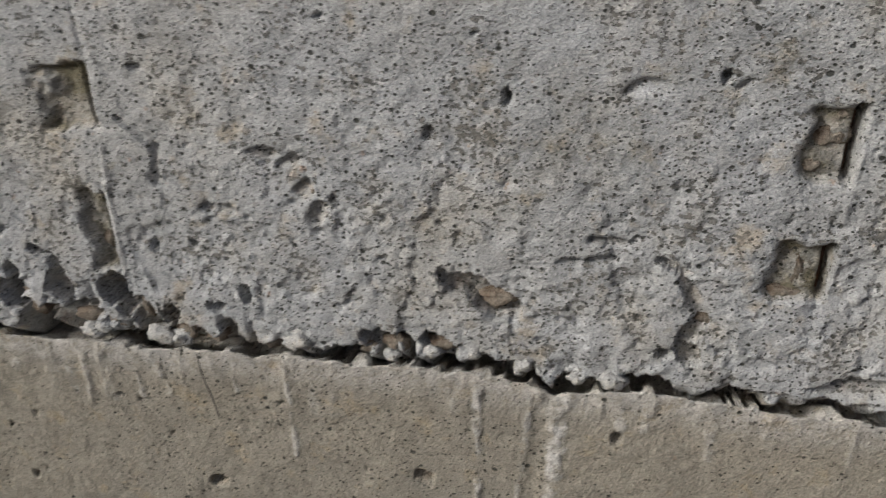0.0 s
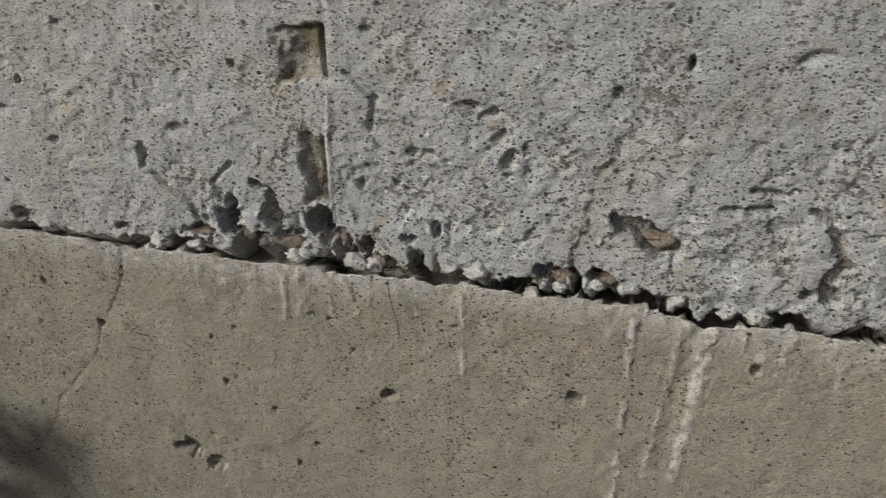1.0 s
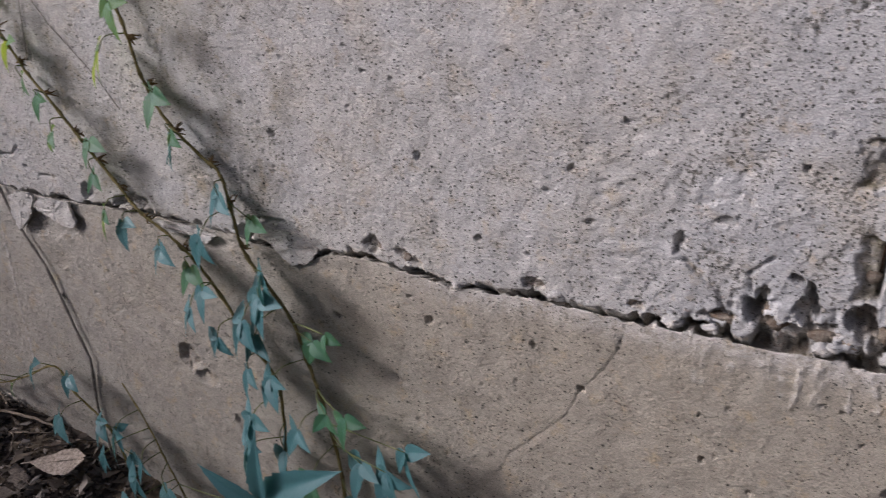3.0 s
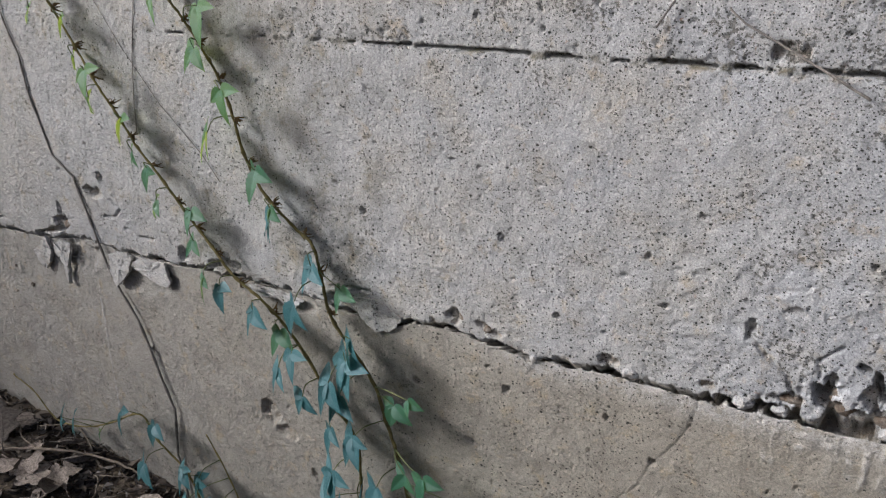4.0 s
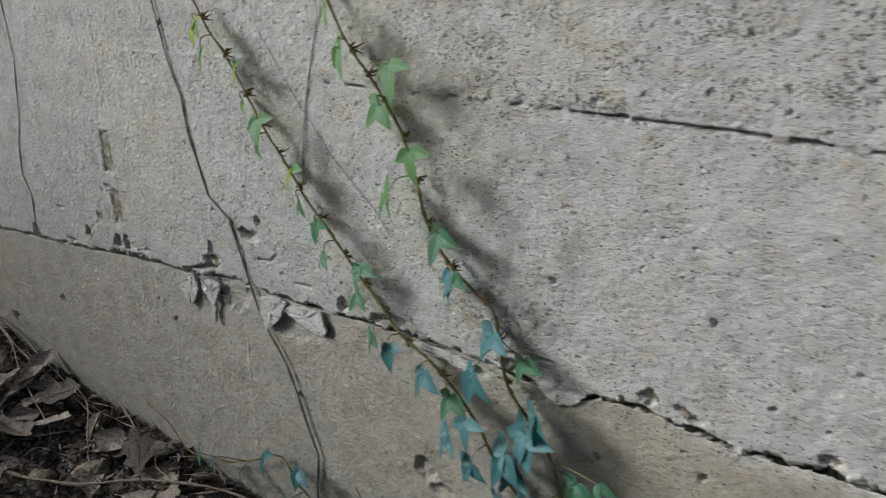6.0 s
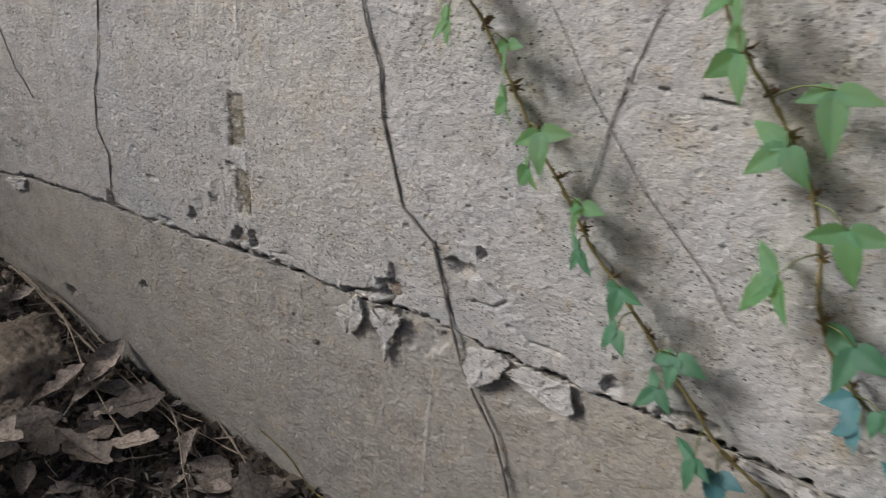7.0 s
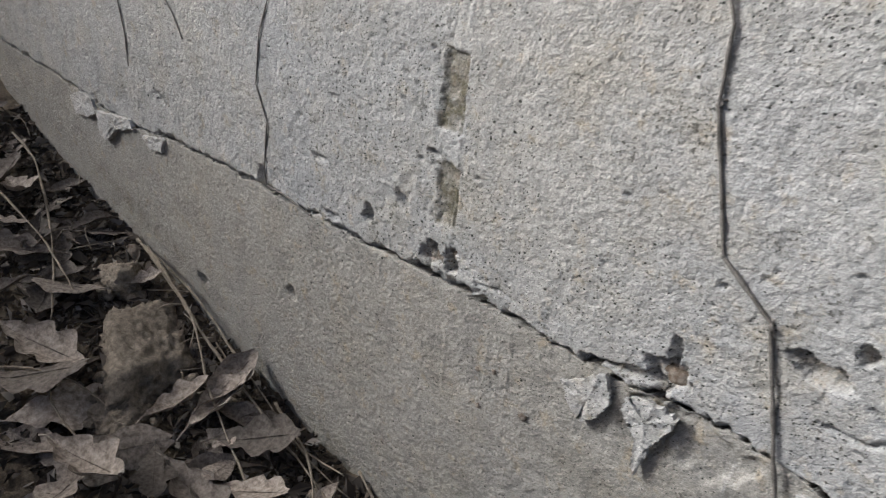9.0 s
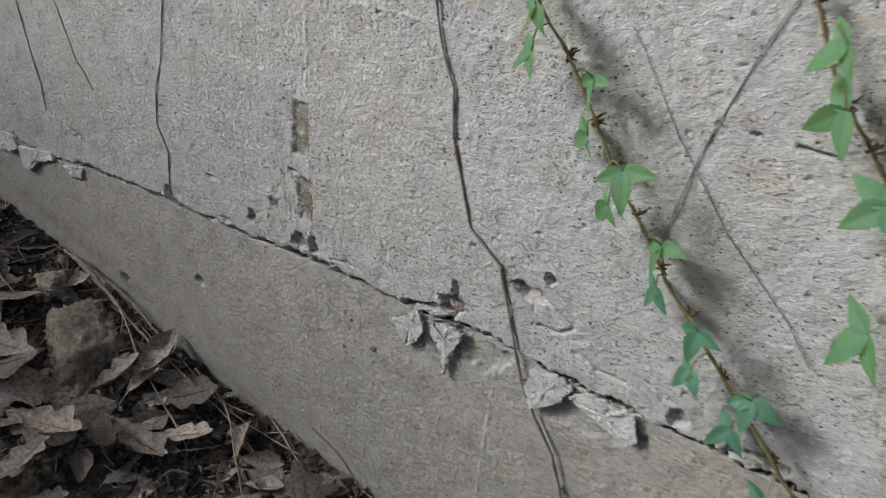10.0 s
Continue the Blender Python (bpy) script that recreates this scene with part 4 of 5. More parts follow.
def holdfast(vine, p, seed, mat=HOLDFAST):
    """A tuft of short brown rootlets and bud scales at a node."""
    rnd = random.Random(seed)
    bm = bmesh.new()
    for k in range(9):
        q = p + Vector((rnd.uniform(-0.010, 0.010), rnd.uniform(0.0, 0.024), rnd.uniform(-0.012, 0.010)))
        tube(bm, [p, (p + q) / 2 + Vector((rnd.uniform(-1, 1), rnd.uniform(-1, 1), rnd.uniform(-1, 1))) * 0.004, q], [0.0022, 0.0018, 0.0008], 5)
    part("holdfast", bm, mat, vine, "brown tuft of clinging rootlets")


def creeper(name, line, y, radius, mat, label, seed, nodes=True, tip=0.6, ys=None, stiff=False):
    """A climbing stem along (x, z) points at depth y; returns the thing and its stem's points."""
    pts = [(px, (ys[k] if ys else y), pz) for k, (px, pz) in enumerate(line)]
    if stiff:
        mids = []
        for a, c in zip(pts, pts[1:]):
            mids += [a, tuple(u + (w - u) * 0.12 for u, w in zip(a, c)), tuple(u + (w - u) * 0.88 for u, w in zip(a, c))]
        path = smooth_path(mids + [pts[-1]], 3, radius * 0.12, seed)
    else:
        path = smooth_path(pts, 7, radius * 0.22, seed)
    n = len(path)
    radii = [radius * (tip + (1 - tip) * k / n) * (1.5 if nodes and k % 9 == 4 else 1.0 + 0.12 * math.sin(k * 1.7)) for k in range(n)]
    top = new(name)
    bm = bmesh.new()
    tube(bm, path, radii, 8)
    part("stem", bm, mat, top)
    tagged(top, label, "vine", "creepers on the wall")
    return top, path


right_vine, right_path = creeper("creeper_vine", [(-1.835, 1.03), (-1.778, 0.925), (-1.743, 0.880), (-1.710, 0.845), (-1.678, 0.805), (-1.645, 0.755), (-1.620, 0.690), (-1.603, 0.625), (-1.568, 0.560), (-1.508, 0.508), (-1.457, 0.472), (-1.442, 0.405), (-1.425, 0.338), (-1.385, 0.288), (-1.335, 0.222), (-1.307, 0.135), (-1.288, 0.07), (-1.26, -0.08), (-1.26, -0.30), (-1.25, -0.52)], -0.026, 0.0037, BARK, "leafy green-brown creeper climbing the concrete wall", 3)
mid_vine, mid_path = creeper("creeper_vine", [(-2.207, 1.03), (-2.138, 0.917), (-2.088, 0.864), (-2.042, 0.800), (-2.009, 0.750), (-1.975, 0.706), (-1.927, 0.650), (-1.892, 0.602), (-1.842, 0.555), (-1.787, 0.498), (-1.747, 0.458), (-1.707, 0.420), (-1.664, 0.375), (-1.595, 0.340), (-1.533, 0.292), (-1.476, 0.225), (-1.438, 0.162), (-1.386, 0.105), (-1.378, 0.01), (-1.392, -0.12), (-1.412, -0.30), (-1.392, -0.52)], -0.032, 0.0034, BARK, "slender leafy creeper with young green leaves on the wall", 4)
bare_vine, bare_path = creeper("dead_vine", [(-2.36, 1.03), (-2.336, 0.909), (-2.312, 0.815), (-2.285, 0.755), (-2.279, 0.680), (-2.250, 0.590), (-2.233, 0.538), (-2.170, 0.495), (-2.142, 0.415), (-2.124, 0.357), (-2.102, 0.294), (-2.068, 0.236), (-2.025, 0.178), (-1.998, 0.110), (-1.975, 0.040), (-1.946, -0.033), (-1.960, -0.16), (-1.95, -0.25), (-1.945, -0.42)], -0.0035, 0.0027, DEAD_BARK, "leafless grey stem clinging to the concrete wall", 5, stiff=True)
creeper("dead_vine", [(-3.0, 1.0), (-2.99, 0.78), (-3.033, 0.599), (-3.060, 0.539), (-3.074, 0.451), (-3.044, 0.397), (-3.057, 0.303), (-3.050, 0.274), (-2.999, 0.279), (-2.925, 0.272)], -0.002, 0.0014, DEAD_BARK, "thin leafless stem hanging down to the joint", 6, stiff=True)
creeper("dead_vine", [(-3.68, 0.95), (-3.60, 0.62), (-3.574, 0.470), (-3.558, 0.406), (-3.558, 0.338)], -0.002, 0.0014, DEAD_BARK, "short leafless stem end on the concrete", 7, stiff=True)
creeper("dead_vine", [(-3.50, 0.95), (-3.42, 0.65), (-3.367, 0.519), (-3.340, 0.495), (-3.315, 0.461)], -0.002, 0.0014, DEAD_BARK, "short leafless stem end on the concrete", 8, stiff=True)
creeper("dead_vine", [(-1.82, 1.03), (-1.853, 0.949), (-1.879, 0.863), (-1.903, 0.774), (-1.918, 0.688), (-1.925, 0.62)], -0.003, 0.0011, DEAD_BARK, "very thin dry tendril crossing the wall", 9, False, stiff=True)
creeper("dead_vine", [(-2.02, 0.91), (-1.995, 0.880), (-1.934, 0.794), (-1.841, 0.686), (-1.741, 0.600), (-1.70, 0.55)], -0.003, 0.0009, DEAD_BARK, "very thin dry tendril crossing the wall", 10, False, stiff=True)
creeper("dry_twig", [(-0.780, 0.896), (-0.759, 0.879), (-0.705, 0.850), (-0.653, 0.822), (-0.615, 0.80)], -0.010, 0.0018, DEAD_BARK, "dry grey twig stuck to the wall", 11, False)
creeper("dry_twig", [(-0.818, 0.950), (-0.845, 0.907), (-0.869, 0.870)], -0.008, 0.0014, DEAD_BARK, "dry grey twig stuck to the wall", 12, False)
creeper("dry_twig", [(-0.415, 0.372), (-0.413, 0.345), (-0.407, 0.318), (-0.404, 0.298)], -0.012, 0.0009, DEAD_BARK, "hair-thin dark twig hanging from the joint", 13, False)
low_vine, low_path = creeper("creeper_vine", [(-2.595, -0.118), (-2.587, -0.125), (-2.51, -0.15), (-2.429, -0.21), (-2.30, -0.19), (-2.185, -0.14), (-2.060, -0.075), (-2.01, -0.13), (-1.93, -0.18), (-1.89, -0.24), (-1.85, -0.40)], -0.018, 0.0026, BARK, "small creeper with blue-green leaves at the wall's foot", 14)

for k in range(3, 90, 8):
    holdfast(right_vine, right_path[k], k)
for k in range(6, 100, 8):
    holdfast(mid_vine, mid_path[k], k + 200)
for k in range(9, 140, 27):
    holdfast(bare_vine, bare_path[k], k + 400, DEAD_BARK)

LEAF_ROWS_RIGHT = """
-1.765 0.965 .060 young 3 -150 | -1.749 0.899 .072 young 3 -155 | -1.650 0.880 .084 young 3 -70 | -1.682 0.806 .074 young 3 -135
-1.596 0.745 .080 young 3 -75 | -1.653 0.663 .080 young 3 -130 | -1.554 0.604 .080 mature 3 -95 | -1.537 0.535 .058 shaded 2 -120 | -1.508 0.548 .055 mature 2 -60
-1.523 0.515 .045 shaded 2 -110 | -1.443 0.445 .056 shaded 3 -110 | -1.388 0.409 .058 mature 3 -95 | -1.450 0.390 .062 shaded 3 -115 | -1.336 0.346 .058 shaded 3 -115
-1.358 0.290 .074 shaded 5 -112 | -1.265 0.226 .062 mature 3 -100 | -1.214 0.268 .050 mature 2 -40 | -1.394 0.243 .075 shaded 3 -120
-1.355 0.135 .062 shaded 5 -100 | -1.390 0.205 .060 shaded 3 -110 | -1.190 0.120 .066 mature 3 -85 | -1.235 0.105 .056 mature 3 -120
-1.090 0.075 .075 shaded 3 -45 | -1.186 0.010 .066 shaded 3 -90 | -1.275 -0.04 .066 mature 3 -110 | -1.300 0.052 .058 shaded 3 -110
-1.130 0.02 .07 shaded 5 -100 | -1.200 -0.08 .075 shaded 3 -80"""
LEAF_ROWS_MID = """
-2.125 0.925 0.056 young 3 -130 | -2.130 0.864 0.058 young 3 -150 | -2.042 0.849 0.058 young 3 -75 | -2.042 0.769 0.053 young 3 -140
-1.971 0.753 0.063 young 3 -75 | -1.987 0.695 0.053 young 3 -140 | -1.909 0.662 0.058 young 3 -80 | -1.906 0.593 0.053 mature 3 -125
-1.830 0.576 0.056 mature 3 -85 | -1.828 0.508 0.053 mature 3 -120 | -1.746 0.497 0.058 mature 3 -80 | -1.762 0.429 0.056 mature 3 -130
-1.682 0.390 0.063 mature 3 -100 | -1.652 0.373 .046 shaded 3 -80 | -1.581 0.336 .058 shaded 3 -110 | -1.526 0.303 0.063 mature 3 -100
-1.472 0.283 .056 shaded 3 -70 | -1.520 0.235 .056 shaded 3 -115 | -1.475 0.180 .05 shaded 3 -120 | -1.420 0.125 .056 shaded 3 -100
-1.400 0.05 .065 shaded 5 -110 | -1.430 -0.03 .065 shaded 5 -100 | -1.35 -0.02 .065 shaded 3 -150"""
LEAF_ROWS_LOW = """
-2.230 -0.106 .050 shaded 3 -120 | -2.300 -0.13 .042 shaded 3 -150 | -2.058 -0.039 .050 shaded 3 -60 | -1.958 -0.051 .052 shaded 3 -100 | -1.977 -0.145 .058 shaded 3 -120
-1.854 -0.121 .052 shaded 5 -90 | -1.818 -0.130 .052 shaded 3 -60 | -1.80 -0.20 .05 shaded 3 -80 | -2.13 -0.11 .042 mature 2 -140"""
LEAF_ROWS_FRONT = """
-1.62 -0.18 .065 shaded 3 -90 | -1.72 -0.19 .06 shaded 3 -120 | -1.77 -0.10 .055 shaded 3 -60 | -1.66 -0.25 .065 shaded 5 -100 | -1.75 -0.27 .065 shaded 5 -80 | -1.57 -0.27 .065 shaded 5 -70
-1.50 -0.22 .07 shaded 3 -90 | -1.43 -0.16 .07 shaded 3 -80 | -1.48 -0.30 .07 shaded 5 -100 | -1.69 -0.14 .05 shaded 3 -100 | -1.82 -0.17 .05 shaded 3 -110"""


def leaves_from(text, vine, path, y, seed):
    for k, row in enumerate(text.replace("\n", " | ").split("|")):
        if row.strip():
            x, z, size, kind, n, lean = row.split()
            add_leaf(vine, path, float(x), y - 0.010 * ((k * 7) % 4) - (0.025 if float(z) < 0.4 else 0), float(z), float(size), kind, int(n), float(lean), seed + k)


leaves_from(LEAF_ROWS_RIGHT, right_vine, right_path, -0.040, 100)
leaves_from(LEAF_ROWS_MID, mid_vine, mid_path, -0.034, 200)
leaves_from(LEAF_ROWS_LOW, low_vine, low_path, -0.030, 300)
front_vine, front_path = creeper("creeper_vine", [(-1.79, -0.02), (-1.74, -0.10), (-1.70, -0.19), (-1.66, -0.28), (-1.62, -0.45)], -0.05, 0.0022, BARK, "low bushy creeper with blue-green leaves by the wall", 15)
leaves_from(LEAF_ROWS_FRONT, front_vine, front_path, -0.07, 400)


def broad_plant():
    """A seedling with a few long pointed leaves, in front of the creepers."""
    top = new("seedling")
    foot = Vector((-1.33, -0.19, ground_at(-1.33, -0.19)))
    path = smooth_path([foot, foot + Vector((0.01, -0.01, 0.2)), Vector((-1.305, -0.18, -0.015))], 6, 0.0008, 5)
    bm = bmesh.new()
    tube(bm, path, [0.003 - 0.0001 * k for k in range(len(path))], 7)
    part("stem", bm, BARK_GREEN, top)
    for k, (size, turn, out) in enumerate(((0.20, 36, -0.1), (0.15, 84, -0.2), (0.13, 140, -0.35), (0.11, -5, -0.4))):
        way = Vector((math.cos(radians(turn)), out, math.sin(radians(turn)))).normalized()
        side = Vector((0, -1, 0.5)).cross(way).normalized()
        ob = new("leaf", LEAFLETS["shaded", 2])
        ob.parent = top
        ob.matrix_basis = Matrix.Translation(path[-1] + Vector((0, -0.004 * k, -0.012 * k))) @ Matrix((way, side, way.cross(side))).transposed().to_4x4() @ Matrix.Diagonal((size, size * 0.62, size, 1))
    tagged(top, "low seedling with long pointed blue-green leaves by the wall", "plant")


broad_plant()


# ---- on the ground ----
def clod(x, y, r, seed, flat, turn, label, lift=0.3):
    ob = part("soil_clod", block(r * 1.15, seed, 11, 5 if r > 0.025 else 3, flat), CLOD, None, label)
    ob.matrix_basis = pose(x, y, ground_at(x, y) + r * lift, 8 * (seed % 3), 5, turn)
    tagged(ob, label, "soil clod", "soil clods")
    if r > 0.05:
        bits = random.Random(seed)
        for k in range(7):
            a, q = bits.uniform(0, 6.28), r * bits.uniform(0.12, 0.26)
            lump_ob = part("lump", block(q, seed * 10 + k, 8, 3, (1.1, 0.9, 0.8)), CLOD, ob)
            lump_ob.location = (math.cos(a) * r * flat[0] * 0.92, math.sin(a) * r * flat[1] * 0.92, r * flat[2] * bits.uniform(-0.35, 0.3))


clod(-3.275, -0.165, 0.140, 3, (1.15, 0.85, 0.62), -25, "large pale brown clay clod lying against the wall", -0.05)
clod(-3.172, -0.262, 0.062, 5, (1.15, 0.9, 0.75), 30, "fist-sized brown clay clod among dry leaves")
clod(-3.50, -0.10, 0.065, 6, (1.1, 0.8, 0.8), 10, "brown clay clod beside dry leaves")
clod(-3.60, -0.19, 0.036, 7, (1.1, 0.9, 0.7), 60, "small brown clay clod among dry leaves")
clod(-3.115, -0.122, 0.034, 8, (1.2, 0.9, 0.8), 80, "small brown clay clod among dry leaves")
clod(-2.62, -0.19, 0.045, 9, (1.2, 0.9, 0.7), 15, "grey-brown clay clod on loose soil")
clod(-2.72, -0.28, 0.035, 10, (1.0, 1.0, 0.7), 15, "small brown clay clod on loose soil")
clod(-2.47, -0.12, 0.040, 11, (1.3, 0.8, 0.6), 50, "grey-brown clay clod on loose soil")
clod(-2.52, -0.30, 0.028, 12, (1.1, 0.9, 0.8), 0, "small brown clay clod on loose soil")

crumbs = random.Random(88)
for k in range(46):
    clod(crumbs.uniform(-3.75, -2.25), -0.05 - abs(crumbs.gauss(0, 0.16)), crumbs.uniform(0.010, 0.024), 120 + k, (1.1, 0.95, 0.8), crumbs.uniform(0, 360), "small crumb of brown clay on loose soil")


def oak_leaf_mesh(seed, length=1.0, lobed=True, rolled=0.0):
    """A dry leaf, lobed like an oak's, buckled and curled, with a raised midrib and a stalk."""
    rnd = random.Random(seed)
    n, bm, rows = 26, bmesh.new(), []
    curl, bend, twist = rnd.uniform(-0.25, 0.6), rnd.uniform(-0.35, 0.35), rnd.uniform(-0.3, 0.3)
    curl += rolled
    for k in range(n + 1):
        t = k / n
        body = 0.27 * math.sin(math.pi * min(1, t * 0.95 + 0.03)) ** 0.7 * (0.55 + 0.75 * t if t < 0.7 else 1.07 - (t - 0.7))
        lobe = (0.66 + 0.5 * (0.5 + 0.5 * math.sin(t * 2 * math.pi * 3.1 + seed)) ** 0.7) if lobed else 1.0
        cx, cz = t * length, bend * length * (t - 0.5) ** 2 * 1.4
        row = []
        for s in (-1, -0.66, -0.33, 0, 0.33, 0.66, 1):
            w = body * length * lobe * (1 + 0.04 * rnd.uniform(-1, 1) * (abs(s) == 1)) * abs(s)
            a = curl * abs(s) + twist * s * t
            ripple = 0.012 * length * math.sin(t * 17 + s * 4 + seed) * abs(s)
            row.append(bm.verts.new((cx + 0.05 * length * abs(s) * lobe, math.copysign(1, s) * w * math.cos(a) if s else 0, cz + w * math.sin(a) + ripple - (0.006 * length if s == 0 else 0))))
        rows.append(row)
    for lo, hi in zip(rows, rows[1:]):
        for s in range(6):
            bm.faces.new((lo[s], hi[s], hi[s + 1], lo[s + 1]))
    tube(bm, [(-0.16 * length, 0, 0.02 * length), (0, 0, rows[0][3].co.z - 0.004), (0.3 * length, 0, rows[8][3].co.z - 0.003), (0.9 * length, 0, rows[23][3].co.z - 0.002)], [0.010 * length, 0.010 * length, 0.008 * length, 0.004 * length], 5)
    me = bpy.data.meshes.new("dry_leaf")
    bm.to_mesh(me)
    bm.free()
    me.polygons.foreach_set("use_smooth", [True] * len(me.polygons))
    me.materials.append(DRY)
    return me


OAK = [oak_leaf_mesh(k) for k in range(7)]
PLAIN = [oak_leaf_mesh(20 + k, lobed=False) for k in range(4)]
ROLLED = [oak_leaf_mesh(30 + k, lobed=False, rolled=1.5) for k in range(2)]


def dry_leaf(me, x, y, size, turn, lift=0.02, tip=0, roll=0, label="curled grey-brown dry oak leaf on the soil"):
    ob = new("dry_leaf", me)
    ob.matrix_basis = pose(x, y, ground_at(x, y) + lift, roll, tip, turn) @ Matrix.Scale(size, 4)
    return tagged(ob, label, "dry leaf", "dry leaves on the ground")


BIG = "large pale lobed dry oak leaf on the litter"
dry_leaf(OAK[0], -3.50, -0.36, 0.20, 25, 0.06, 8, 12, BIG)
dry_leaf(OAK[1], -3.38, -0.45, 0.21, 50, 0.065, -10, -15, BIG)
dry_leaf(OAK[4], -3.27, -0.44, 0.20, 75, 0.07, 6, 22, BIG)
dry_leaf(OAK[2], -3.16, -0.40, 0.19, 15, 0.075, -6, 10, BIG)
dry_leaf(OAK[6], -3.02, -0.26, 0.18, 5, 0.05, 4, -8, BIG)
dry_leaf(PLAIN[1], -3.09, -0.38, 0.16, 80, 0.085, 10, 35, "curled blue-grey dry leaf on the litter")
dry_leaf(PLAIN[2], -3.08, -0.12, 0.13, 20, 0.04, 6, 10, "flat grey-brown dry leaf on the soil")
dry_leaf(PLAIN[0], -2.72, -0.13, 0.10, 40, 0.04, 8, 30, "narrow pale dry leaf on bare soil")
dry_leaf(OAK[3], -2.56, -0.12, 0.13, 60, 0.045, 8, 14, BIG)
dry_leaf(OAK[2], -3.80, -0.15, 0.14, -30, 0.04, 5, 10, BIG)
dry_leaf(OAK[3], -3.70, -0.12, 0.13, 70, 0.045, 10, -15, BIG)
dry_leaf(OAK[4], -3.22, -0.42, 0.18, 30, 0.04, 5, 20, BIG)
dry_leaf(OAK[5], -3.10, -0.36, 0.16, -60, 0.04, -8, 10, BIG)
dry_leaf(OAK[6], -3.00, -0.24, 0.16, 10, 0.035, 6, -12, BIG)
dry_leaf(PLAIN[0], -3.02, -0.10, 0.09, 40, 0.035, 0, 20, "flat grey-brown dry leaf on the soil")
dry_leaf(ROLLED[0], -2.36, -0.075, 0.11, 10, 0.04, -15, 60, "tightly curled pale dry leaf by the wall")
dry_leaf(ROLLED[1], -2.30, -0.11, 0.11, 60, 0.035, 10, 70, "tightly curled pale dry leaf by the wall")
dry_leaf(PLAIN[3], -2.70, -0.21, 0.10, 120, 0.03, 10, 0, "flat grey-brown dry leaf on the soil")
dry_leaf(PLAIN[0], -2.45, -0.22, 0.09, 20, 0.04, 0, 20, "flat grey-brown dry leaf on the soil")
rnd = random.Random(77)
for k in range(140):
    x = rnd.uniform(-4.35, -1.95)
    y = -0.04 - abs(rnd.gauss(0, 0.24))
    if x > -2.9 and rnd.random() < 0.35 or math.hypot(x + 3.285, (y + 0.165) * 1.3) < 0.15:
        continue
    me = rnd.choice(OAK if rnd.random() < 0.7 else PLAIN)
    size = rnd.uniform(0.08, 0.17)
    dry_leaf(me, x, min(y, -0.03 - 0.8 * size), size, rnd.uniform(0, 360), rnd.uniform(0.015, 0.05), rnd.uniform(-18, 18), rnd.uniform(-22, 22))


def litter():
    """Crumbs of leaf, bark and soil, too small and many to count."""
    r, co, faces = np.random.default_rng(9), [], []
    for k in range(14000):
        x, y = r.uniform(-4.3, -1.8), -abs(r.normal(0, 0.28)) - 0.005
        s = r.uniform(0.003, 0.011) * (1.9 if r.random() < 0.2 else 1)
        c = np.array([x, y, ground_at(x, y) + r.uniform(0.0, 0.022)])
        d = r.normal(0, 1, (6, 3)) * s * np.array([1, 1, 0.6])
        b = len(co)
        if r.random() < 0.5:
            co += [c + d[0], c + d[1], c + d[2], c + d[3] * 0.5]
            faces += [(b, b + 1, b + 2), (b, b + 2, b + 3), (b, b + 3, b + 1), (b + 1, b + 3, b + 2)]
        else:
            u, v = d[0], np.cross(d[0], d[1])
            v = v / (np.linalg.norm(v) + 1e-9) * s * 0.7
            w = np.cross(u, v)
            w = w / (np.linalg.norm(w) + 1e-9) * s * 0.25
            co += [c - u, c + v + w, c + u, c - v + w]
            faces += [(b, b + 1, b + 2), (b, b + 2, b + 3)]
    me = mesh_from("leaf_litter", [tuple(p) for p in co], faces)
    m, n, l, b = material("litter_crumbs")
    geo = n.new("ShaderNodeNewGeometry")
    col = ramp(n, l, geo.outputs["Random Per Island"], (0.0, (0.02, 0.017, 0.013)), (0.45, (0.065, 0.05, 0.037)), (0.8, (0.14, 0.115, 0.085)), (1.0, (0.30, 0.27, 0.23)))
    l.new(col, b.inputs["Base Color"])
    b.inputs["Roughness"].default_value = 0.9
    ob = link_mesh("leaf_litter", me, m)
    tagged(ob, "brown crumbs of leaf, bark and soil on the ground", "leaf litter", kind="stuff")


litter()


def root(points, radius, label, seed, lift=0.012, name="dry_root"):
    pts = [(x, y, ground_at(x, y) + lift + h) for x, y, h in points]
    path = smooth_path(pts, 7, radius * 0.35, seed)
    bm = bmesh.new()
    tube(bm, path, [radius * (1 + 0.25 * math.sin(k * 0.9 + seed)) * (1 - 0.45 * k / len(path)) for k in range(len(path))], 7)
    tagged(part(name, bm, ROOT, None, label), label, "root" if name == "dry_root" else "stick", "roots and sticks by the wall")


STRAND = "long pale dry root lying along the wall's foot"
root([(-3.58, -0.02, 0.03), (-3.50, -0.03, 0.05), (-3.30, -0.05, 0.05), (-3.19, -0.06, 0.045), (-2.95, -0.07, 0.04), (-2.78, -0.08, 0.03), (-2.66, -0.11, 0.01)], 0.0038, STRAND, 1)
root([(-3.51, -0.03, 0.06), (-3.41, -0.045, 0.075), (-3.26, -0.06, 0.06), (-3.09, -0.12, 0.045), (-2.88, -0.17, 0.03), (-2.83, -0.19, 0.01)], 0.0034, STRAND, 2)
root([(-3.52, -0.025, 0.05), (-3.30, -0.02, 0.05), (-3.12, -0.03, 0.03), (-2.85, -0.05, 0.02), (-2.62, -0.03, 0.01)], 0.0028, STRAND, 3)
root([(-3.20, -0.04, 0.03), (-3.05, -0.06, 0.03), (-2.92, -0.05, 0.02), (-2.78, -0.03, 0.03)], 0.0024, "thin dry rootlet by the wall", 4)
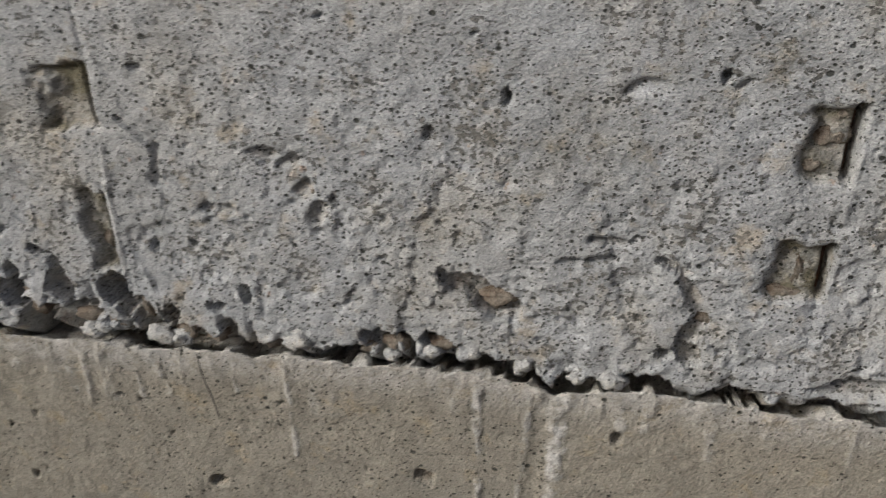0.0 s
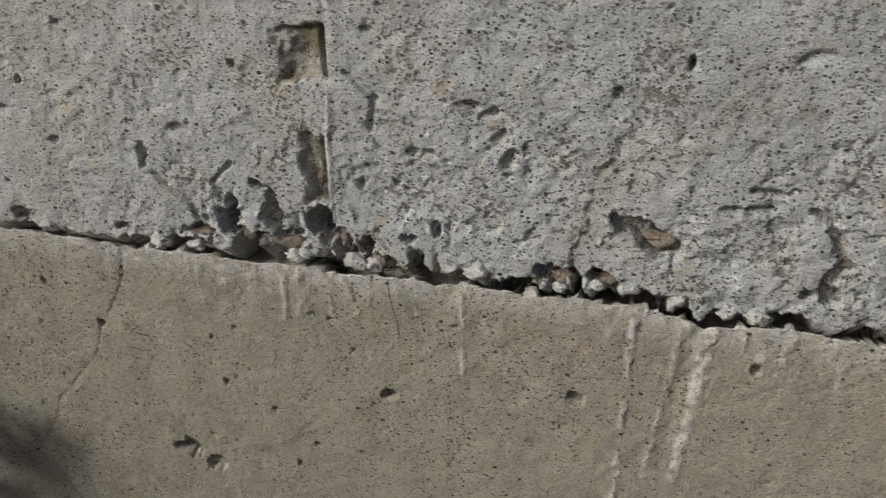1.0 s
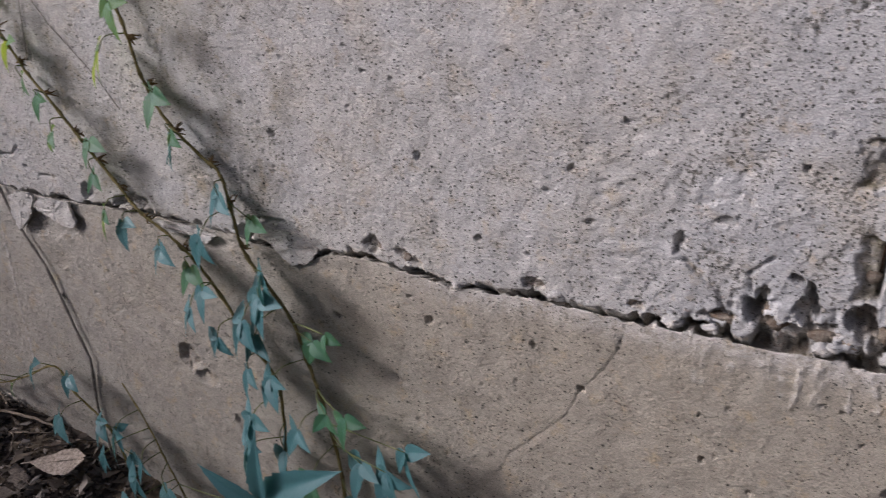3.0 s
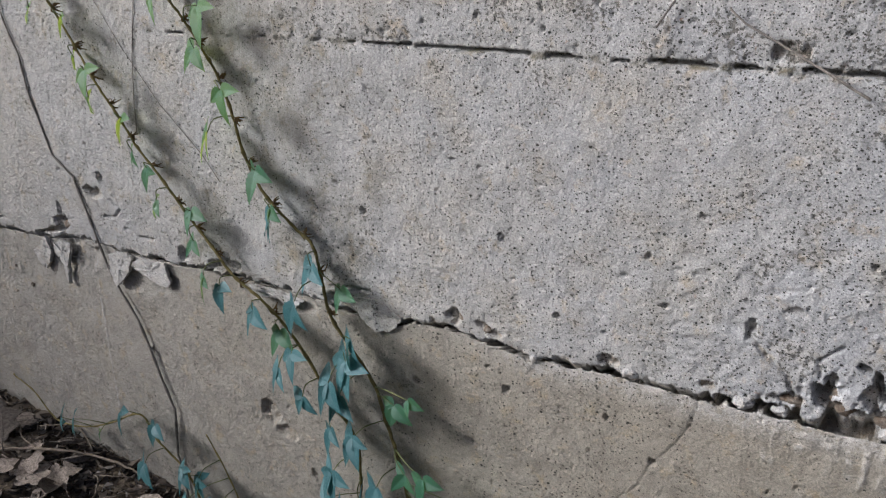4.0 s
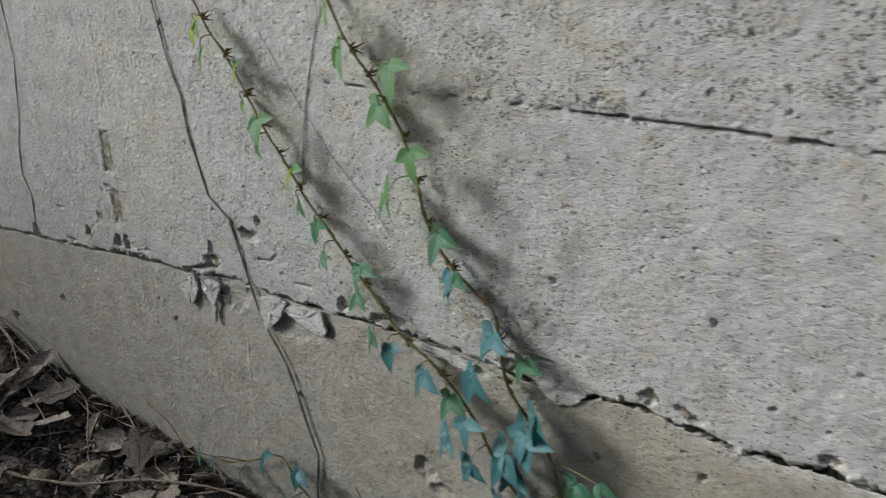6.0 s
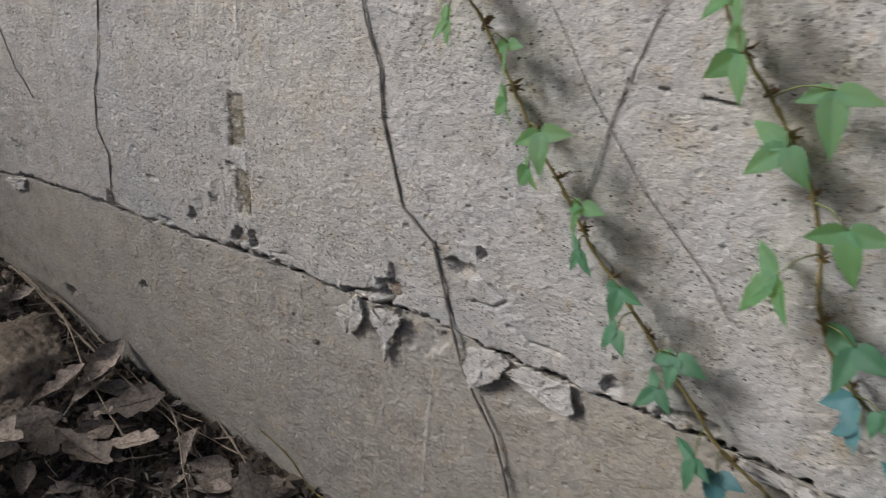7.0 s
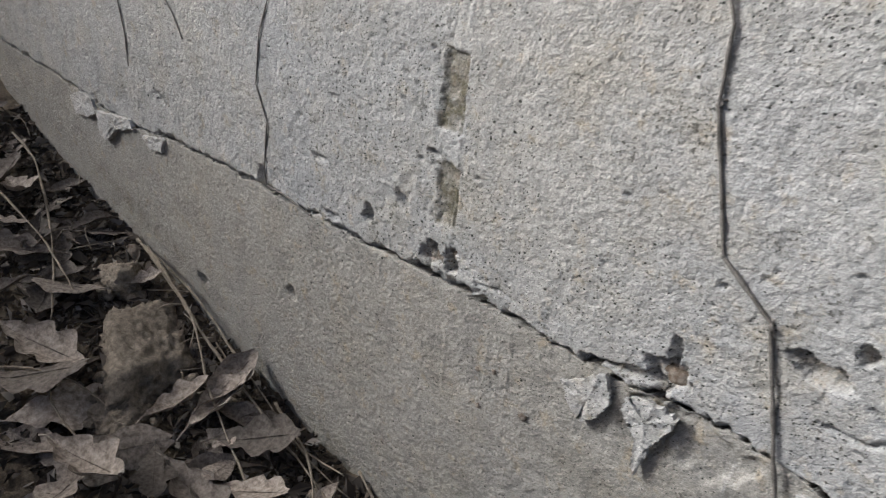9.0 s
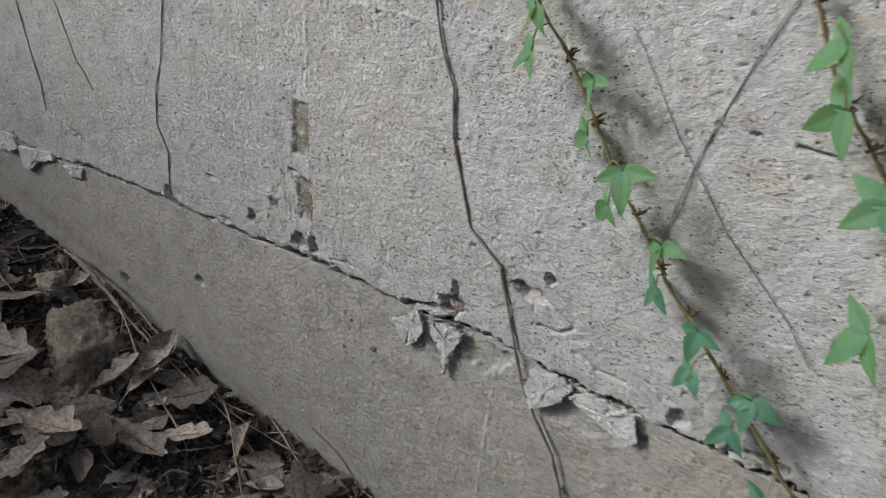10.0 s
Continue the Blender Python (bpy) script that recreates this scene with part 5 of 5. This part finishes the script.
root([(-4.15, -0.08, 0.04), (-3.97, -0.09, 0.05), (-3.64, -0.19, 0.05), (-3.47, -0.27, 0.03)], 0.0036, "dry grey stick lying on dead leaves", 5, name="dry_stick")
root([(-3.95, -0.20, 0.05), (-3.70, -0.19, 0.05), (-3.49, -0.21, 0.06)], 0.003, "dry grey stick lying on dead leaves", 6, name="dry_stick")
root([(-2.80, -0.34, 0.03), (-2.60, -0.27, 0.03), (-2.47, -0.18, 0.035), (-2.34, -0.11, 0.04), (-2.2, -0.05, 0.03), (-2.05, -0.03, 0.02)], 0.0048, "smooth grey stick lying on loose soil", 7, name="dry_stick")
root([(-3.0, -0.03, 0.03), (-2.85, -0.06, 0.04), (-2.72, -0.14, 0.04), (-2.62, -0.2, 0.03)], 0.003, "dry grey stick lying on loose soil", 8, name="dry_stick")
root([(-2.75, -0.02, 0.06), (-2.66, -0.04, 0.04), (-2.55, -0.07, 0.02)], 0.003, "dry grey stick lying on loose soil", 9, name="dry_stick")
root([(-3.35, -0.32, 0.04), (-3.25, -0.36, 0.05), (-3.12, -0.35, 0.04)], 0.0028, "dry grey stick lying on dead leaves", 10, name="dry_stick")
root([(-3.45, -0.45, 0.04), (-3.30, -0.33, 0.06), (-3.18, -0.28, 0.04)], 0.0026, "dry grey stick lying on dead leaves", 11, name="dry_stick")
for k in range(26):
    x, y, a = rnd.uniform(-4.2, -2.1), -0.03 - abs(rnd.gauss(0, 0.22)), rnd.uniform(0, 6.28)
    s = rnd.uniform(0.03, 0.11)
    root([(x, y, 0.02), (x + s * math.cos(a), min(y + s * math.sin(a), -0.012), 0.03), (x + 2 * s * math.cos(a + 0.3), min(y + 2 * s * math.sin(a + 0.3), -0.012), 0.015)], rnd.uniform(0.0012, 0.0024), "thin broken twig in the leaf litter", 30 + k, name="dry_stick")


def pebble(x, y, r, seed, label):
    ob = part("pebble", rock(r, seed, 0.3, 3, (1.1, 0.9, 0.75)), STONE, None, label)
    ob.location = (x, y, ground_at(x, y) + r * 0.6)
    tagged(ob, label, "stone", "stones on the soil")


pebble(-3.09, -0.05, 0.016, 41, "small pale stone among leaf crumbs")
pebble(-3.58, -0.03, 0.022, 42, "grey-brown rounded stone by the wall")
pebble(-2.92, -0.12, 0.012, 43, "small pale stone among leaf crumbs")
for k in range(30):
    pebble(rnd.uniform(-3.9, -2.2), -0.02 - abs(rnd.gauss(0, 0.2)), rnd.uniform(0.005, 0.013), 50 + k, "small brown stone on the soil")
